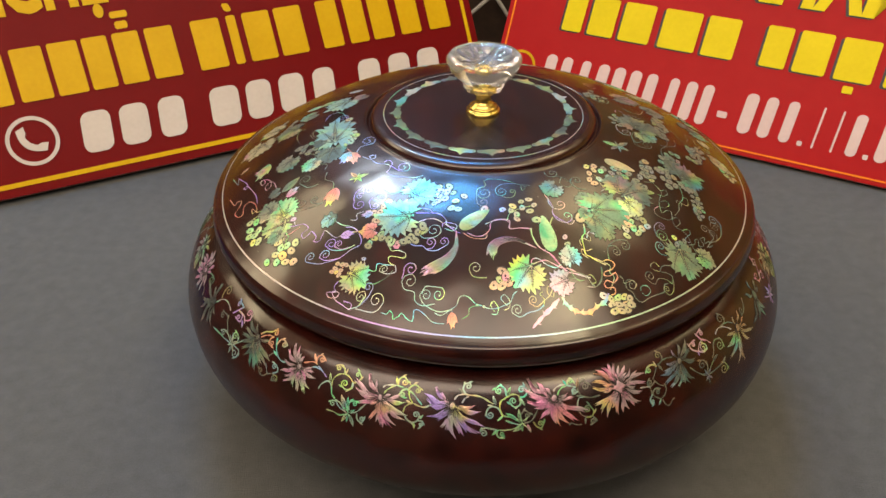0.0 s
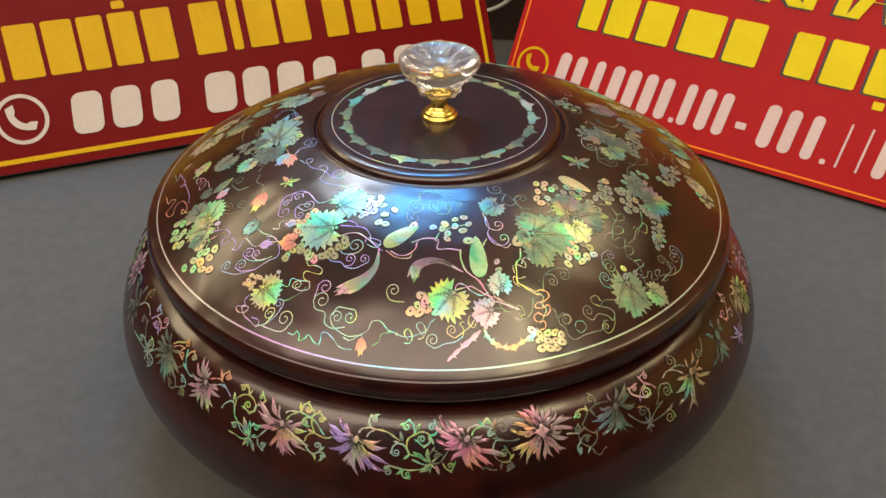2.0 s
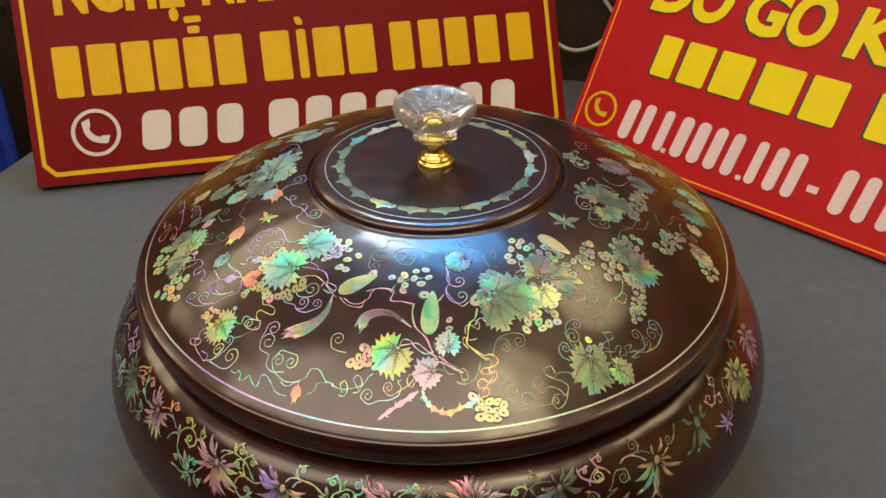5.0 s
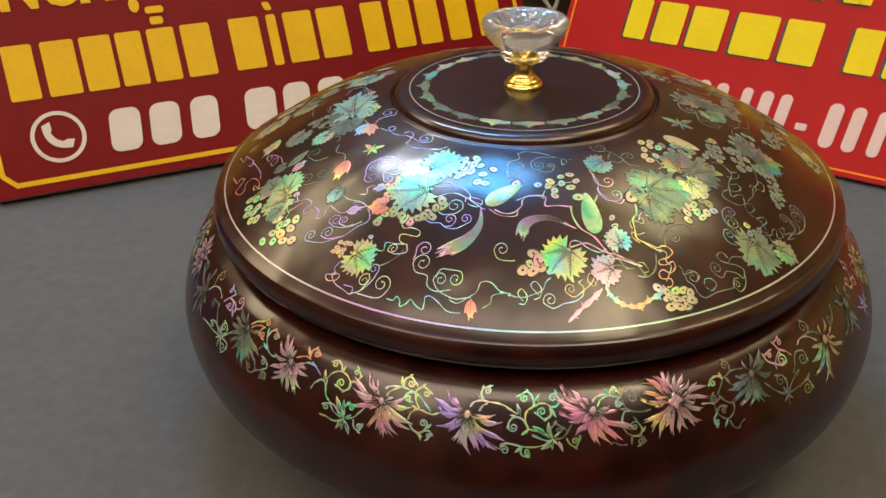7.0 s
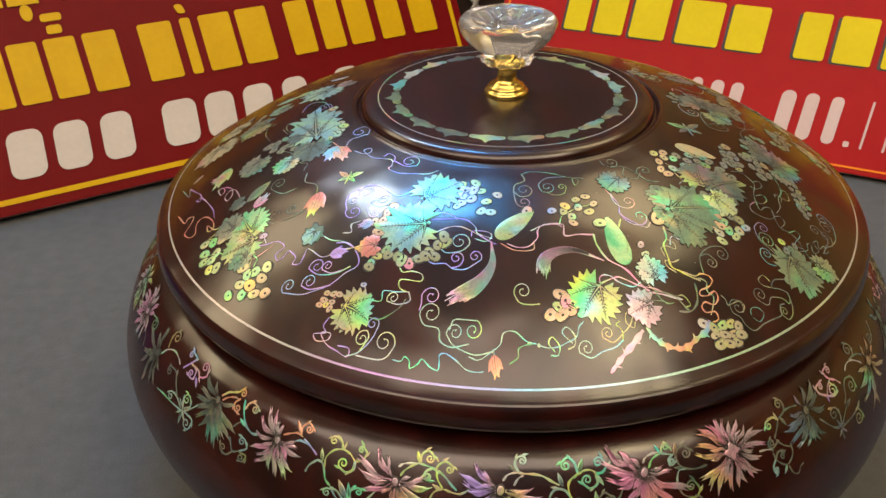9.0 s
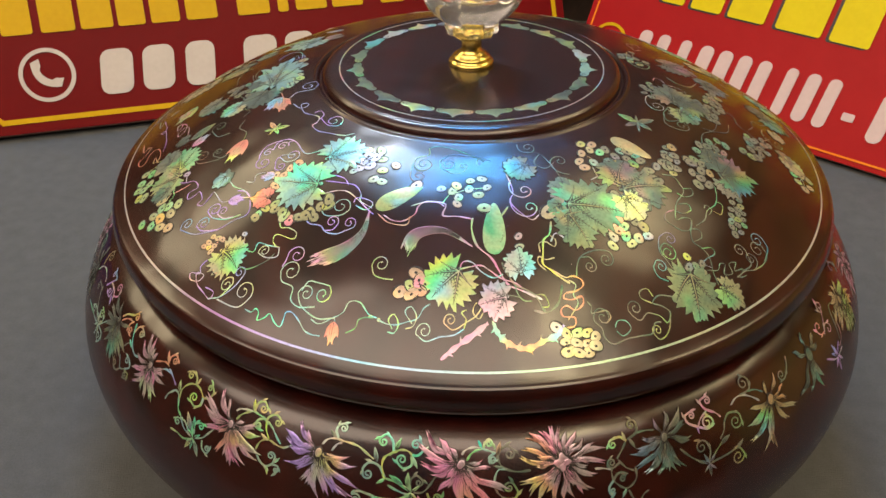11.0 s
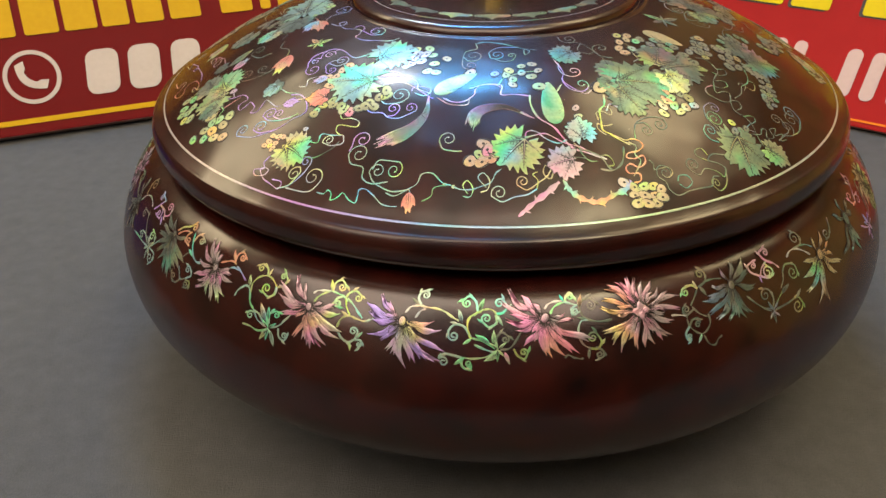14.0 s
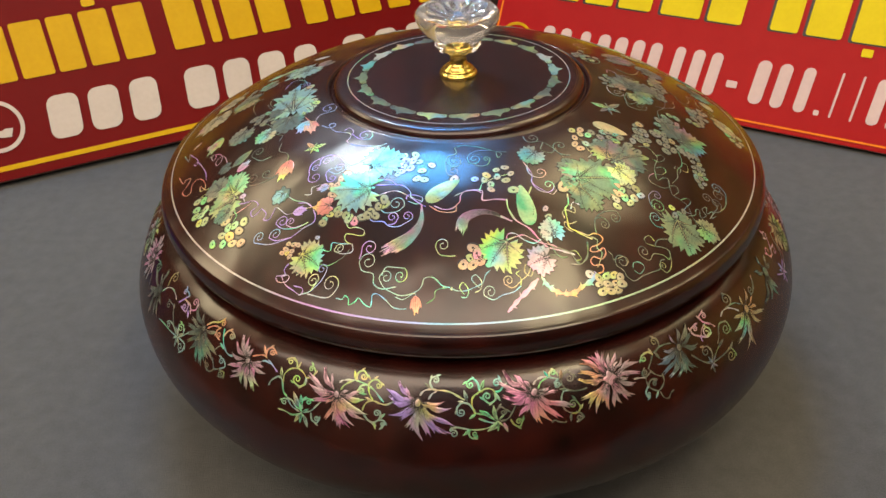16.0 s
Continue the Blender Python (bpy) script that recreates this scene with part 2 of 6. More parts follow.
def handset(u, v, size, tilt):
    """A telephone handset: a bowed grip between two broad rounded ends."""
    bm = bmesh.new()
    c, s = math.cos(radians(tilt)), math.sin(radians(tilt))

    def put(x, y):
        return bm.verts.new((u + c * x * size - s * y * size, v + s * x * size + c * y * size, 0.0011))

    outer = [put(x, -0.62 + 0.52 * x * x) for x in np.linspace(-1.0, 1.0, 17)]
    inner = [put(x * 0.80, -0.22 + 0.40 * x * x + (0.18 if abs(x) > 0.6 else 0.0)) for x in np.linspace(-1.0, 1.0, 17)]
    for i in range(16):
        bm.faces.new((outer[i], outer[i + 1], inner[i + 1], inner[i]))
    return bm


def board(u0, v0, u1, v1, thick, red, name, label, m):
    """A leaning board that stands on the lower edge of its back."""
    sign = tagged(new(name), label, "sign")
    sign.matrix_world = m
    panel = part("panel", box_mesh(u0, v0, -thick, u1, v1, 0, 0.0010), [red, BOARD_EDGE], sign)
    for f in panel.data.polygons:
        f.material_index = 0 if f.normal.z > 0.5 else 1
    return sign


def bars(sign, spans, v0, v1, round_, slant, material, label, inset=0.0020, shadow=False):
    """One plain bar for each span of unlettered writing."""
    for u0, u1 in spans:
        u0, u1 = u0 / 1000 + inset, u1 / 1000 - inset
        if shadow:
            part("bar_shadow", rounded_bar(u0 - 0.0022, v0 - 0.0012, u1 - 0.0022, v1 - 0.0012, round_, slant, 0.0005), BLACK, sign, "black drop shadow of a bar")
        part("bar", rounded_bar(u0, v0, u1, v1, min(round_, (u1 - u0) * 0.45), slant), material, sign, label)


left = board(0.010, 0.0028, 0.474, 0.240, 0.0111, RED_DARK, "shop_sign", "deep red shop sign with yellow border, leaning on its back edge", sign_matrix(-0.3976, 0.1419, 0.003, 26.74, 30.2))
for u0, v0, u1, v1 in ((0.0265, 0.0102, 0.4565, 0.0140), (0.0265, 0.2290, 0.4565, 0.2328), (0.0165, 0.0200, 0.0200, 0.2230), (0.4630, 0.0200, 0.4665, 0.2230)):
    part("border_strip", rounded_bar(u0, v0, u1, v1, 0.0005, 0, 0.0008), YELLOW, left)
for u, v, turn in ((0.0228, 0.0160, 45), (0.4602, 0.0160, -45), (0.0228, 0.2270, -45), (0.4602, 0.2270, 45)):
    bm = rounded_bar(-0.0072, -0.0018, 0.0072, 0.0018, 0.0005, 0, 0.0009)
    bm.transform(Matrix.Translation((u, v, 0)) @ Matrix.Rotation(radians(-turn), 4, "Z"))
    part("border_corner", bm, YELLOW, left)
for text, u0, u1 in (("NGHỆ", 0.0428, 0.1476), ("NHÂN", 0.162, 0.270), ("KHẢM", 0.2836, 0.403)):
    part("lettering", word(text, u0, u1, 0.1450, 0.1855), YELLOW, left, "yellow capital letters")
bars(left, ((34, 59.7), (61.5, 89.5), (89.5, 116.5), (116, 139.7), (140, 165), (166, 193), (204.5, 233), (235.5, 247.5), (249.5, 277.5), (278, 306.5), (317, 340.5), (343, 365.5), (366.5, 391), (394.5, 419), (424, 450)),
     0.0745, 0.1168, 0.002, 0.0, YELLOW, "yellow bar")
bars(left, ((145, 159),), 0.1290, 0.1345, 0.002, 0.0, YELLOW, "small yellow bar", 0.0)
bars(left, ((147, 157),), 0.1200, 0.1262, 0.002, 0.0, YELLOW, "small yellow bar", 0.0)
bars(left, ((238.5, 244.5),), 0.1205, 0.1275, 0.002, -0.3, YELLOW, "small yellow bar", 0.0)
bars(left, ((95, 124.5), (125.5, 154.7), (157.2, 185), (201, 232.5), (233, 261.5), (263, 292), (294.9, 321), (339.5, 367), (370, 397.5), (400, 428)), 0.0252, 0.0583, 0.007, 0.10, WHITE, "cream white bar", 0.0030)
part("icon_ring", ring_mesh(0.0625, 0.0440, 0.0168, 0.0198), WHITE, left, "cream white ring")
part("icon_handset", handset(0.0625, 0.0450, 0.0135, -45), WHITE, left, "cream white telephone handset")

right = board(-0.0035, 0.0006, 0.4500, 0.243, 0.0078, RED, "shop_sign", "bright red shop sign with thin orange border, leaning back", sign_matrix(0.0246, 0.3478, 0.003, -29.13, 28.9))
for u0, v0, u1, v1 in ((0.0030, 0.0046, 0.4440, 0.0060), (0.0030, 0.2370, 0.4440, 0.2384), (0.0014, 0.0060, 0.0028, 0.237), (0.4442, 0.0060, 0.4456, 0.237)):
    part("border_strip", rounded_bar(u0, v0, u1, v1, 0.0004, 0, 0.0006), ORANGE, right)
for text, u0, u1 in (("DỒ", 0.0325, 0.1013), ("GỖ", 0.1142, 0.1821), ("KHẢM", 0.198, 0.3394)):
    shade = word(text, u0 - 0.002, u1 - 0.002, 0.1313, 0.1675, 0.004)
    for v in shade.verts:
        v.co.z = 0.0006
    part("lettering_shadow", shade, BLACK, right, "black drop shadow of the letters")
    part("lettering", word(text, u0, u1, 0.1326, 0.1687, 0.004), LEMON, right, "lemon yellow capital letters")
for du, dv, h, ink, name in ((-0.0020, -0.0012, 0.0007, BLACK, "lettering_shadow"), (0.0, 0.0, 0.0013, LEMON, "lettering")):
    part(name, rounded_bar(0.0290 + du, 0.1482 + dv, 0.0455 + du, 0.1528 + dv, 0.0006, 0.0, h), ink, right, "cross stroke of the first letter")
bars(right, ((52, 75.5), (77, 106), (107, 140), (144, 181.5), (183, 215), (233, 258.5), (260, 290.5), (293, 326.5), (331, 362), (366, 397.5)), 0.0785, 0.1130, 0.002, 0.02, LEMON, "lemon yellow bar", 0.0022, True)
bars(right, ((305, 313),), 0.0685, 0.0745, 0.001, 0.0, LEMON, "small lemon yellow bar", 0.0)
bars(right, ((43.5, 59.5), (60, 75), (79, 93), (95.5, 111.5), (111, 127), (126.5, 142), (142, 157), (163, 176.5), (178, 193), (193, 207.5), (230, 246), (247, 262), (265, 279), (292, 299), (307, 314), (318, 332), (340, 355), (358, 372), (375, 389)),
     0.0195, 0.0545, 0.005, 0.06, PINKISH, "pale pink bar", 0.0027)
for u in (0.0910, 0.1595, 0.2835, 0.3350):
    part("dot", rounded_bar(u, 0.0195, u + 0.004, 0.0235, 0.001), PINKISH, right, "pale pink dot")
part("dash", rounded_bar(0.2138, 0.0290, 0.2222, 0.0345, 0.001), PINKISH, right, "pale pink dash")
part("icon_ring", ring_mesh(0.0223, 0.0375, 0.0134, 0.0158), YELLOW, right, "yellow ring")
part("icon_handset", handset(0.0223, 0.0388, 0.0098, -42), YELLOW, right, "yellow telephone handset")

# ---------------------------------------------------------------- things behind the signs
cabinet = tagged(new("cabinet"), "dark brown wooden cabinet standing behind the table", "cabinet")
part("body", box_mesh(-1.40, 0.72, -0.75, 0.28, 1.15, 0.95, 0.004), DARK_WOOD, cabinet)
for x in (-1.37, -0.82, -0.27):
    part("door", box_mesh(x, 0.705, -0.70, x + 0.52, 0.719, 0.92, 0.006), DARK_WOOD, cabinet)

drape = bmesh.new()
cols = 60
prev = None
for i in range(cols + 1):
    x = -1.5 + 0.832 * i / cols
    y = 0.42 + 0.02 * math.sin(i * 0.9) + 0.012 * math.sin(i * 2.3 + 1)
    row = [drape.verts.new((x, y + 0.01 * math.sin(0.7 * k + i * 0.3), -0.70 + 0.74 * k / 12)) for k in range(13)]
    if prev:
        for k in range(12):
            drape.faces.new((prev[k], row[k], row[k + 1], prev[k + 1]))
    prev = row
drape_ob = tagged(part("blue_drape", smooth(drape), BLUE), "blue cloth drape hanging from a dark rail beyond the table", "drape")
thick = drape_ob.modifiers.new("thickness", "SOLIDIFY")
thick.thickness = 0.003
part("rail", box_mesh(-1.52, 0.385, 0.036, -0.655, 0.455, 0.052, 0.004), DARK_WOOD, drape_ob, "dark wooden rail")


def tube_mesh(points, radius, sides=10):
    bm = bmesh.new()
    rings = []
    for i, p in enumerate(points):
        d = Vector(points[min(i + 1, len(points) - 1)]) - Vector(points[max(i - 1, 0)])
        m = d.to_track_quat("Z", "Y").to_matrix()
        rings.append([bm.verts.new(Vector(p) + m @ Vector((radius * math.cos(2 * math.pi * k / sides), radius * math.sin(2 * math.pi * k / sides), 0))) for k in range(sides)])
    for a, b in zip(rings, rings[1:]):
        for k in range(sides):
            bm.faces.new((a[k], a[(k + 1) % sides], b[(k + 1) % sides], b[k]))
    for r in (rings[0], rings[-1]):
        bm.faces.new(r)
    bmesh.ops.recalc_face_normals(bm, faces=bm.faces)
    return smooth(bm)


loose_cable = spline([(0.051, 0.692, 0.034), (0.050, 0.690, 0.018), (0.042, 0.690, -0.003), (0.030, 0.690, -0.015), (0.016, 0.690, -0.027), (0.000, 0.690, -0.0345), (-0.015, 0.690, -0.036), (-0.031, 0.690, -0.030), (-0.060, 0.691, -0.010), (-0.10, 0.692, 0.02)], 8)
tagged(part("cable", tube_mesh(loose_cable, 0.0026), CABLE), "grey-white cable hanging in a loop from an adapter", "cable", "cables behind the signs")
straight_cable = spline([(-0.060, 0.698, 0.130), (-0.020, 0.697, 0.075), (0.006, 0.697, 0.047), (0.025, 0.697, 0.024), (0.040, 0.697, 0.005), (0.070, 0.698, -0.040), (0.095, 0.699, -0.10)], 8)
tagged(part("cable", tube_mesh(straight_cable, 0.0025), CABLE), "grey-white cable running slantwise down the dark cabinet", "cable", "cables behind the signs")
adapter = tagged(new("power_adapter"), "small beige plug-in power adapter on the dark cabinet front", "adapter")
part("housing", box_mesh(0.040, 0.683, 0.033, 0.066, 0.7045, 0.088, 0.003), ADAPTER, adapter)
part("cord_sleeve", tube_mesh([(0.051, 0.692, 0.022), (0.051, 0.692, 0.028), (0.051, 0.692, 0.034)], 0.0038), CABLE, adapter, "grey-white cord sleeve")

# ---------------------------------------------------------------- lidded box
LID_KNOTS = ((0.0, 0.1564), (0.030, 0.1564), (0.0528, 0.1562), (0.0565, 0.15605), (0.0582, 0.1556), (0.0593, 0.1548), (0.0599, 0.1537), (0.0602, 0.1527), (0.0608, 0.1524), (0.0614, 0.1530), (0.0621, 0.1536), (0.0628, 0.15355),
             (0.0636, 0.1531), (0.066, 0.1526), (0.073, 0.1512), (0.083, 0.1487), (0.095, 0.1450), (0.108, 0.1393), (0.120, 0.1332), (0.130, 0.1273), (0.1365, 0.1233), (0.1414, 0.1200), (0.1440, 0.1185), (0.1452, 0.1180))
LID_TABLE = np.array(spline(LID_KNOTS, 10))


def lid_z(r):
    return float(np.interp(r, LID_TABLE[:, 0], LID_TABLE[:, 1]))


def body_r(z):
    if z > 0.066:
        s = min((z - 0.066) / 0.0496, 1.0) ** (1 / 1.214)
        return 0.12 + 0.048 * math.sqrt(1 - s * s) ** 1.214
    s = min((0.066 - z) / 0.066, 1.0) ** (1 / 0.75)
    return -0.125 + 0.293 * math.sqrt(1 - s * s) ** 0.75


lidded_box = tagged(new("lidded_box"), "round dark rosewood box with pearl-inlaid domed lid on grey cloth", "box")
outline = [(0.0, 0.004), (0.098, 0.004), (0.100, 0.0), (0.108, 0.0), (0.111, 0.004), (0.113, 0.014)]
outline += [(body_r(z), z) for z in np.linspace(0.0185, 0.0995, 61)]
outline += [(0.1486, 0.1006), (0.1461, 0.1016), (0.1432, 0.1022), (0.1402, 0.1023), (0.1372, 0.1018), (0.1348, 0.1008), (0.1332, 0.1002), (0.1324, 0.1016), (0.1321, 0.1050), (0.1320, 0.1076), (0.129, 0.1080), (0.126, 0.107), (0.124, 0.100), (0.120, 0.03), (0.0, 0.025)]
body = part("body", smooth(revolve(outline, 256)), LACQUER, lidded_box)
lid_outline = [tuple(p) for p in LID_TABLE]
lid_outline += [(0.1457, 0.1176), (0.1462, 0.1169), (0.1468, 0.1156), (0.1472, 0.1138), (0.1473, 0.1118), (0.1470, 0.1098), (0.1463, 0.1082), (0.1452, 0.1070), (0.1435, 0.1063), (0.1405, 0.1062), (0.1340, 0.1072), (0.1328, 0.1084), (0.1315, 0.109), (0.130, 0.118), (0.100, 0.135), (0.05, 0.148), (0.0, 0.149)]
lid_shell = smooth(revolve(lid_outline, 256))
for e in lid_shell.edges:
    if all(abs(math.hypot(v.co.x, v.co.y) - 0.1457) < 1e-5 for v in e.verts):
        e.smooth = False
lid = part("lid", lid_shell, LACQUER, lidded_box)

# knob
brass = [(0.0, 0.1560), (0.0088, 0.1560), (0.0091, 0.1568), (0.0090, 0.1577), (0.0083, 0.1582), (0.0076, 0.1584), (0.0077, 0.1592), (0.0072, 0.1598), (0.0062, 0.1600), (0.0060, 0.1607), (0.0050, 0.1613), (0.0042, 0.1617),
         (0.0040, 0.1640), (0.0041, 0.1688), (0.0062, 0.1694), (0.0062, 0.1706), (0.0040, 0.1712), (0.0032, 0.1790), (0.0, 0.1795)]
part("knob_stem", smooth(revolve(brass, 48)), BRASS, lid, "polished brass stem and stepped foot")
def cut_gem():
    """A moulded crystal knob: a scalloped collar, a smooth bowl and a dish of ten broad flutes on top."""
    bm = bmesh.new()
    n = 80
    levels = ((0.0036, 0.1694, 0.0, 0.0), (0.0084, 0.1690, 0.05, 0.0), (0.0096, 0.1695, 0.07, 0.0), (0.0102, 0.1706, 0.07, 0.0), (0.0102, 0.1718, 0.06, 0.0), (0.0096, 0.1729, 0.03, 0.0), (0.0106, 0.1740, 0.02, 0.0),
              (0.0130, 0.1756, 0.015, 0.0), (0.0156, 0.1778, 0.01, 0.0), (0.0178, 0.1804, 0.008, 0.0), (0.0191, 0.1830, 0.008, 0.0), (0.0195, 0.1850, 0.008, 0.0), (0.0191, 0.1867, 0.008, 0.0), (0.0181, 0.1878, 0.01, 0.0001),
              (0.0168, 0.1878, 0.0, 0.0003), (0.0140, 0.1864, 0.0, 0.0006), (0.0108, 0.1850, 0.0, 0.0006), (0.0078, 0.1842, 0.0, 0.0004), (0.0052, 0.1840, 0.0, 0.0001), (0.0044, 0.1850, 0.0, 0.0), (0.0022, 0.1854, 0.0, 0.0))
    rings = []
    for r, z, lobe, flute in levels:
        turn = [2 * math.pi * i / n for i in range(n)]
        rings.append([bm.verts.new((r * (1 + lobe * math.cos(10 * a)) * math.cos(a), r * (1 + lobe * math.cos(10 * a)) * math.sin(a), z - flute * (1 - 2 * abs(math.sin(5 * a))))) for a in turn])
    for a, b in zip(rings, rings[1:]):
        for i in range(n):
            bm.faces.new((a[i], a[(i + 1) % n], b[(i + 1) % n], b[i]))
    bm.faces.new(rings[0])
    bm.faces.new(rings[-1])
    bmesh.ops.recalc_face_normals(bm, faces=bm.faces)
    return smooth(bm)


part("crystal_knob", cut_gem(), CRYSTAL, lid, "clear moulded crystal knob with a fluted dish")

# ---------------------------------------------------------------- mother-of-pearl inlay
def pearl(name, first, second, third, size=110, play=0.62, across=False):
    """Shell: hues that drift across the piece, fine growth lines and a thin iridescent film."""
    m, t, b = nodes_of(name)
    g = t.nodes.new("ShaderNodeNewGeometry")
    info = t.nodes.new("ShaderNodeObjectInfo")
    shift = add(t, "ShaderNodeVectorMath")
    shift.operation = "ADD"
    t.links.new(g.outputs["Position"], shift.inputs[0])
    t.links.new(info.outputs["Random"], shift.inputs[1])
    drift = noise_tex(t, shift.outputs[0], size, 2)
    vary = add(t, "ShaderNodeMapRange")
    vary.inputs["To Min"].default_value, vary.inputs["To Max"].default_value = -0.20, 0.20
    t.links.new(g.outputs["Random Per Island"], vary.inputs["Value"])
    total = add(t, "ShaderNodeMath")
    t.links.new(drift, total.inputs[0])
    t.links.new(vary.outputs[0], total.inputs[1])
    drift = total.outputs[0]
    if across:
        split = t.nodes.new("ShaderNodeSeparateXYZ")
        t.links.new(g.outputs["Position"], split.inputs[0])
        along = add(t, "ShaderNodeMapRange")
        along.inputs["From Min"].default_value, along.inputs["From Max"].default_value = -0.14, 0.14
        t.links.new(split.outputs[0], along.inputs["Value"])
        drift = along.outputs[0]
    dull = lambda q: tuple(0.90 * (0.86 * v + 0.14 * sum(q) / 3) for v in q)  # noqa: E731
    stops = [(0.30, dull(first)), (0.47, dull(second)), (0.68, dull(third))]
    if across:
        stops = [(0.20, (0.46, 0.44, 0.40)), *stops, (0.92, (0.50, 0.47, 0.38))]
    c = ramp(t, drift, stops)
    wheel = noise_tex(t, shift.outputs[0], 30, 1)
    spot = add(t, "ShaderNodeMapRange")
    spot.inputs["From Min"].default_value, spot.inputs["From Max"].default_value, spot.inputs["To Max"].default_value = 0.49, 0.63, play
    patch = add(t, "ShaderNodeVectorMath")
    patch.operation = "ADD"
    patch.inputs[1].default_value = (3.1, 7.7, 1.3)
    t.links.new(shift.outputs[0], patch.inputs[0])
    t.links.new(noise_tex(t, patch.outputs[0], 60, 2), spot.inputs["Value"])
    hue = ramp(t, wheel, [(0.28, (0.85, 0.20, 0.52)), (0.38, (0.90, 0.44, 0.14)), (0.46, (0.64, 0.84, 0.08)), (0.54, (0.06, 0.84, 0.30)), (0.62, (0.06, 0.68, 0.88)), (0.72, (0.44, 0.24, 0.92))])
    gleam = t.nodes.new("ShaderNodeMix")
    gleam.data_type = "RGBA"
    t.links.new(spot.outputs[0], gleam.inputs["Factor"])
    t.links.new(c.outputs[0], gleam.inputs[6])
    t.links.new(hue.outputs[0], gleam.inputs[7])
    lines = noise_tex(t, shift.outputs[0], 900, 2)
    shade = ramp(t, lines, [(0.35, (0.82, 0.82, 0.82)), (0.6, (1, 1, 1))])
    mul = t.nodes.new("ShaderNodeMix")
    mul.data_type, mul.blend_type = "RGBA", "MULTIPLY"
    mul.inputs["Factor"].default_value = 1.0
    t.links.new(gleam.outputs[2], mul.inputs[6])
    t.links.new(shade.outputs[0], mul.inputs[7])
    t.links.new(mul.outputs[2], b.inputs["Base Color"])
    b.inputs["Roughness"].default_value = 0.32
    b.inputs["Metallic"].default_value = 0.45
    b.inputs["Specular IOR Level"].default_value = 0.6
    film = add(t, "ShaderNodeMapRange")
    film.inputs["To Min"].default_value, film.inputs["To Max"].default_value = 280, 620
    t.links.new(drift, film.inputs["Value"])
    t.links.new(film.outputs[0], b.inputs["Thin Film Thickness"])
    b.inputs["Thin Film IOR"].default_value = 1.38
    return m


G = pearl("green_pearl", (0.13, 0.56, 0.24), (0.34, 0.64, 0.32), (0.50, 0.62, 0.28))
T = pearl("teal_pearl", (0.22, 0.46, 0.50), (0.32, 0.56, 0.44), (0.46, 0.56, 0.38))
L = pearl("lime_pearl", (0.28, 0.50, 0.18), (0.46, 0.52, 0.20), (0.52, 0.46, 0.26))
Y = pearl("gold_pearl", (0.42, 0.42, 0.24), (0.56, 0.48, 0.24), (0.60, 0.44, 0.26))
O = pearl("coral_pearl", (0.70, 0.24, 0.17), (0.68, 0.36, 0.22), (0.60, 0.45, 0.28))
P = pearl("pink_pearl", (0.70, 0.26, 0.50), (0.58, 0.38, 0.48), (0.46, 0.42, 0.42))
V = pearl("violet_pearl", (0.38, 0.26, 0.78), (0.54, 0.32, 0.74), (0.54, 0.44, 0.62))
B = pearl("blue_pearl", (0.24, 0.30, 0.72), (0.34, 0.42, 0.70), (0.50, 0.50, 0.60))
W = pearl("white_pearl", (0.40, 0.46, 0.52), (0.52, 0.55, 0.50), (0.56, 0.54, 0.44))
S = pearl("grey_pearl", (0.11, 0.16, 0.13), (0.18, 0.22, 0.17), (0.27, 0.28, 0.21), 110, 0.30)
A = pearl("sage_pearl", (0.16, 0.25, 0.15), (0.26, 0.32, 0.17), (0.36, 0.37, 0.18), 60, 0.40)
PEARLS = {A: "sage green", G: "green", T: "teal", L: "lime", Y: "gold", O: "coral", P: "pink", V: "violet", B: "blue", W: "silvery", S: "grey-green"}

ARC_Z = np.linspace(0.020, 0.108, 300)
ARC_R = np.array([body_r(z) for z in ARC_Z])
ARC_S = np.concatenate(([0.0], np.cumsum(np.hypot(np.diff(ARC_Z), np.diff(ARC_R)))))
ARC_S -= np.interp(0.0945, ARC_Z, ARC_S)


def lid_at(x, y, h):
    """Plan millimetres laid on the dome, h millimetres proud."""
    return Vector((x / 1000, y / 1000, lid_z(math.hypot(x, y) / 1000) + h / 1000))


def body_at(x, y, h):
    """Millimetres round the belly and along its curve."""
    a, z = x / 155, float(np.interp(y / 1000, ARC_S, ARC_Z))
    r = body_r(z) + h / 1000
    return Vector((r * math.sin(a), -r * math.cos(a), z + 0.3 * h / 1000))


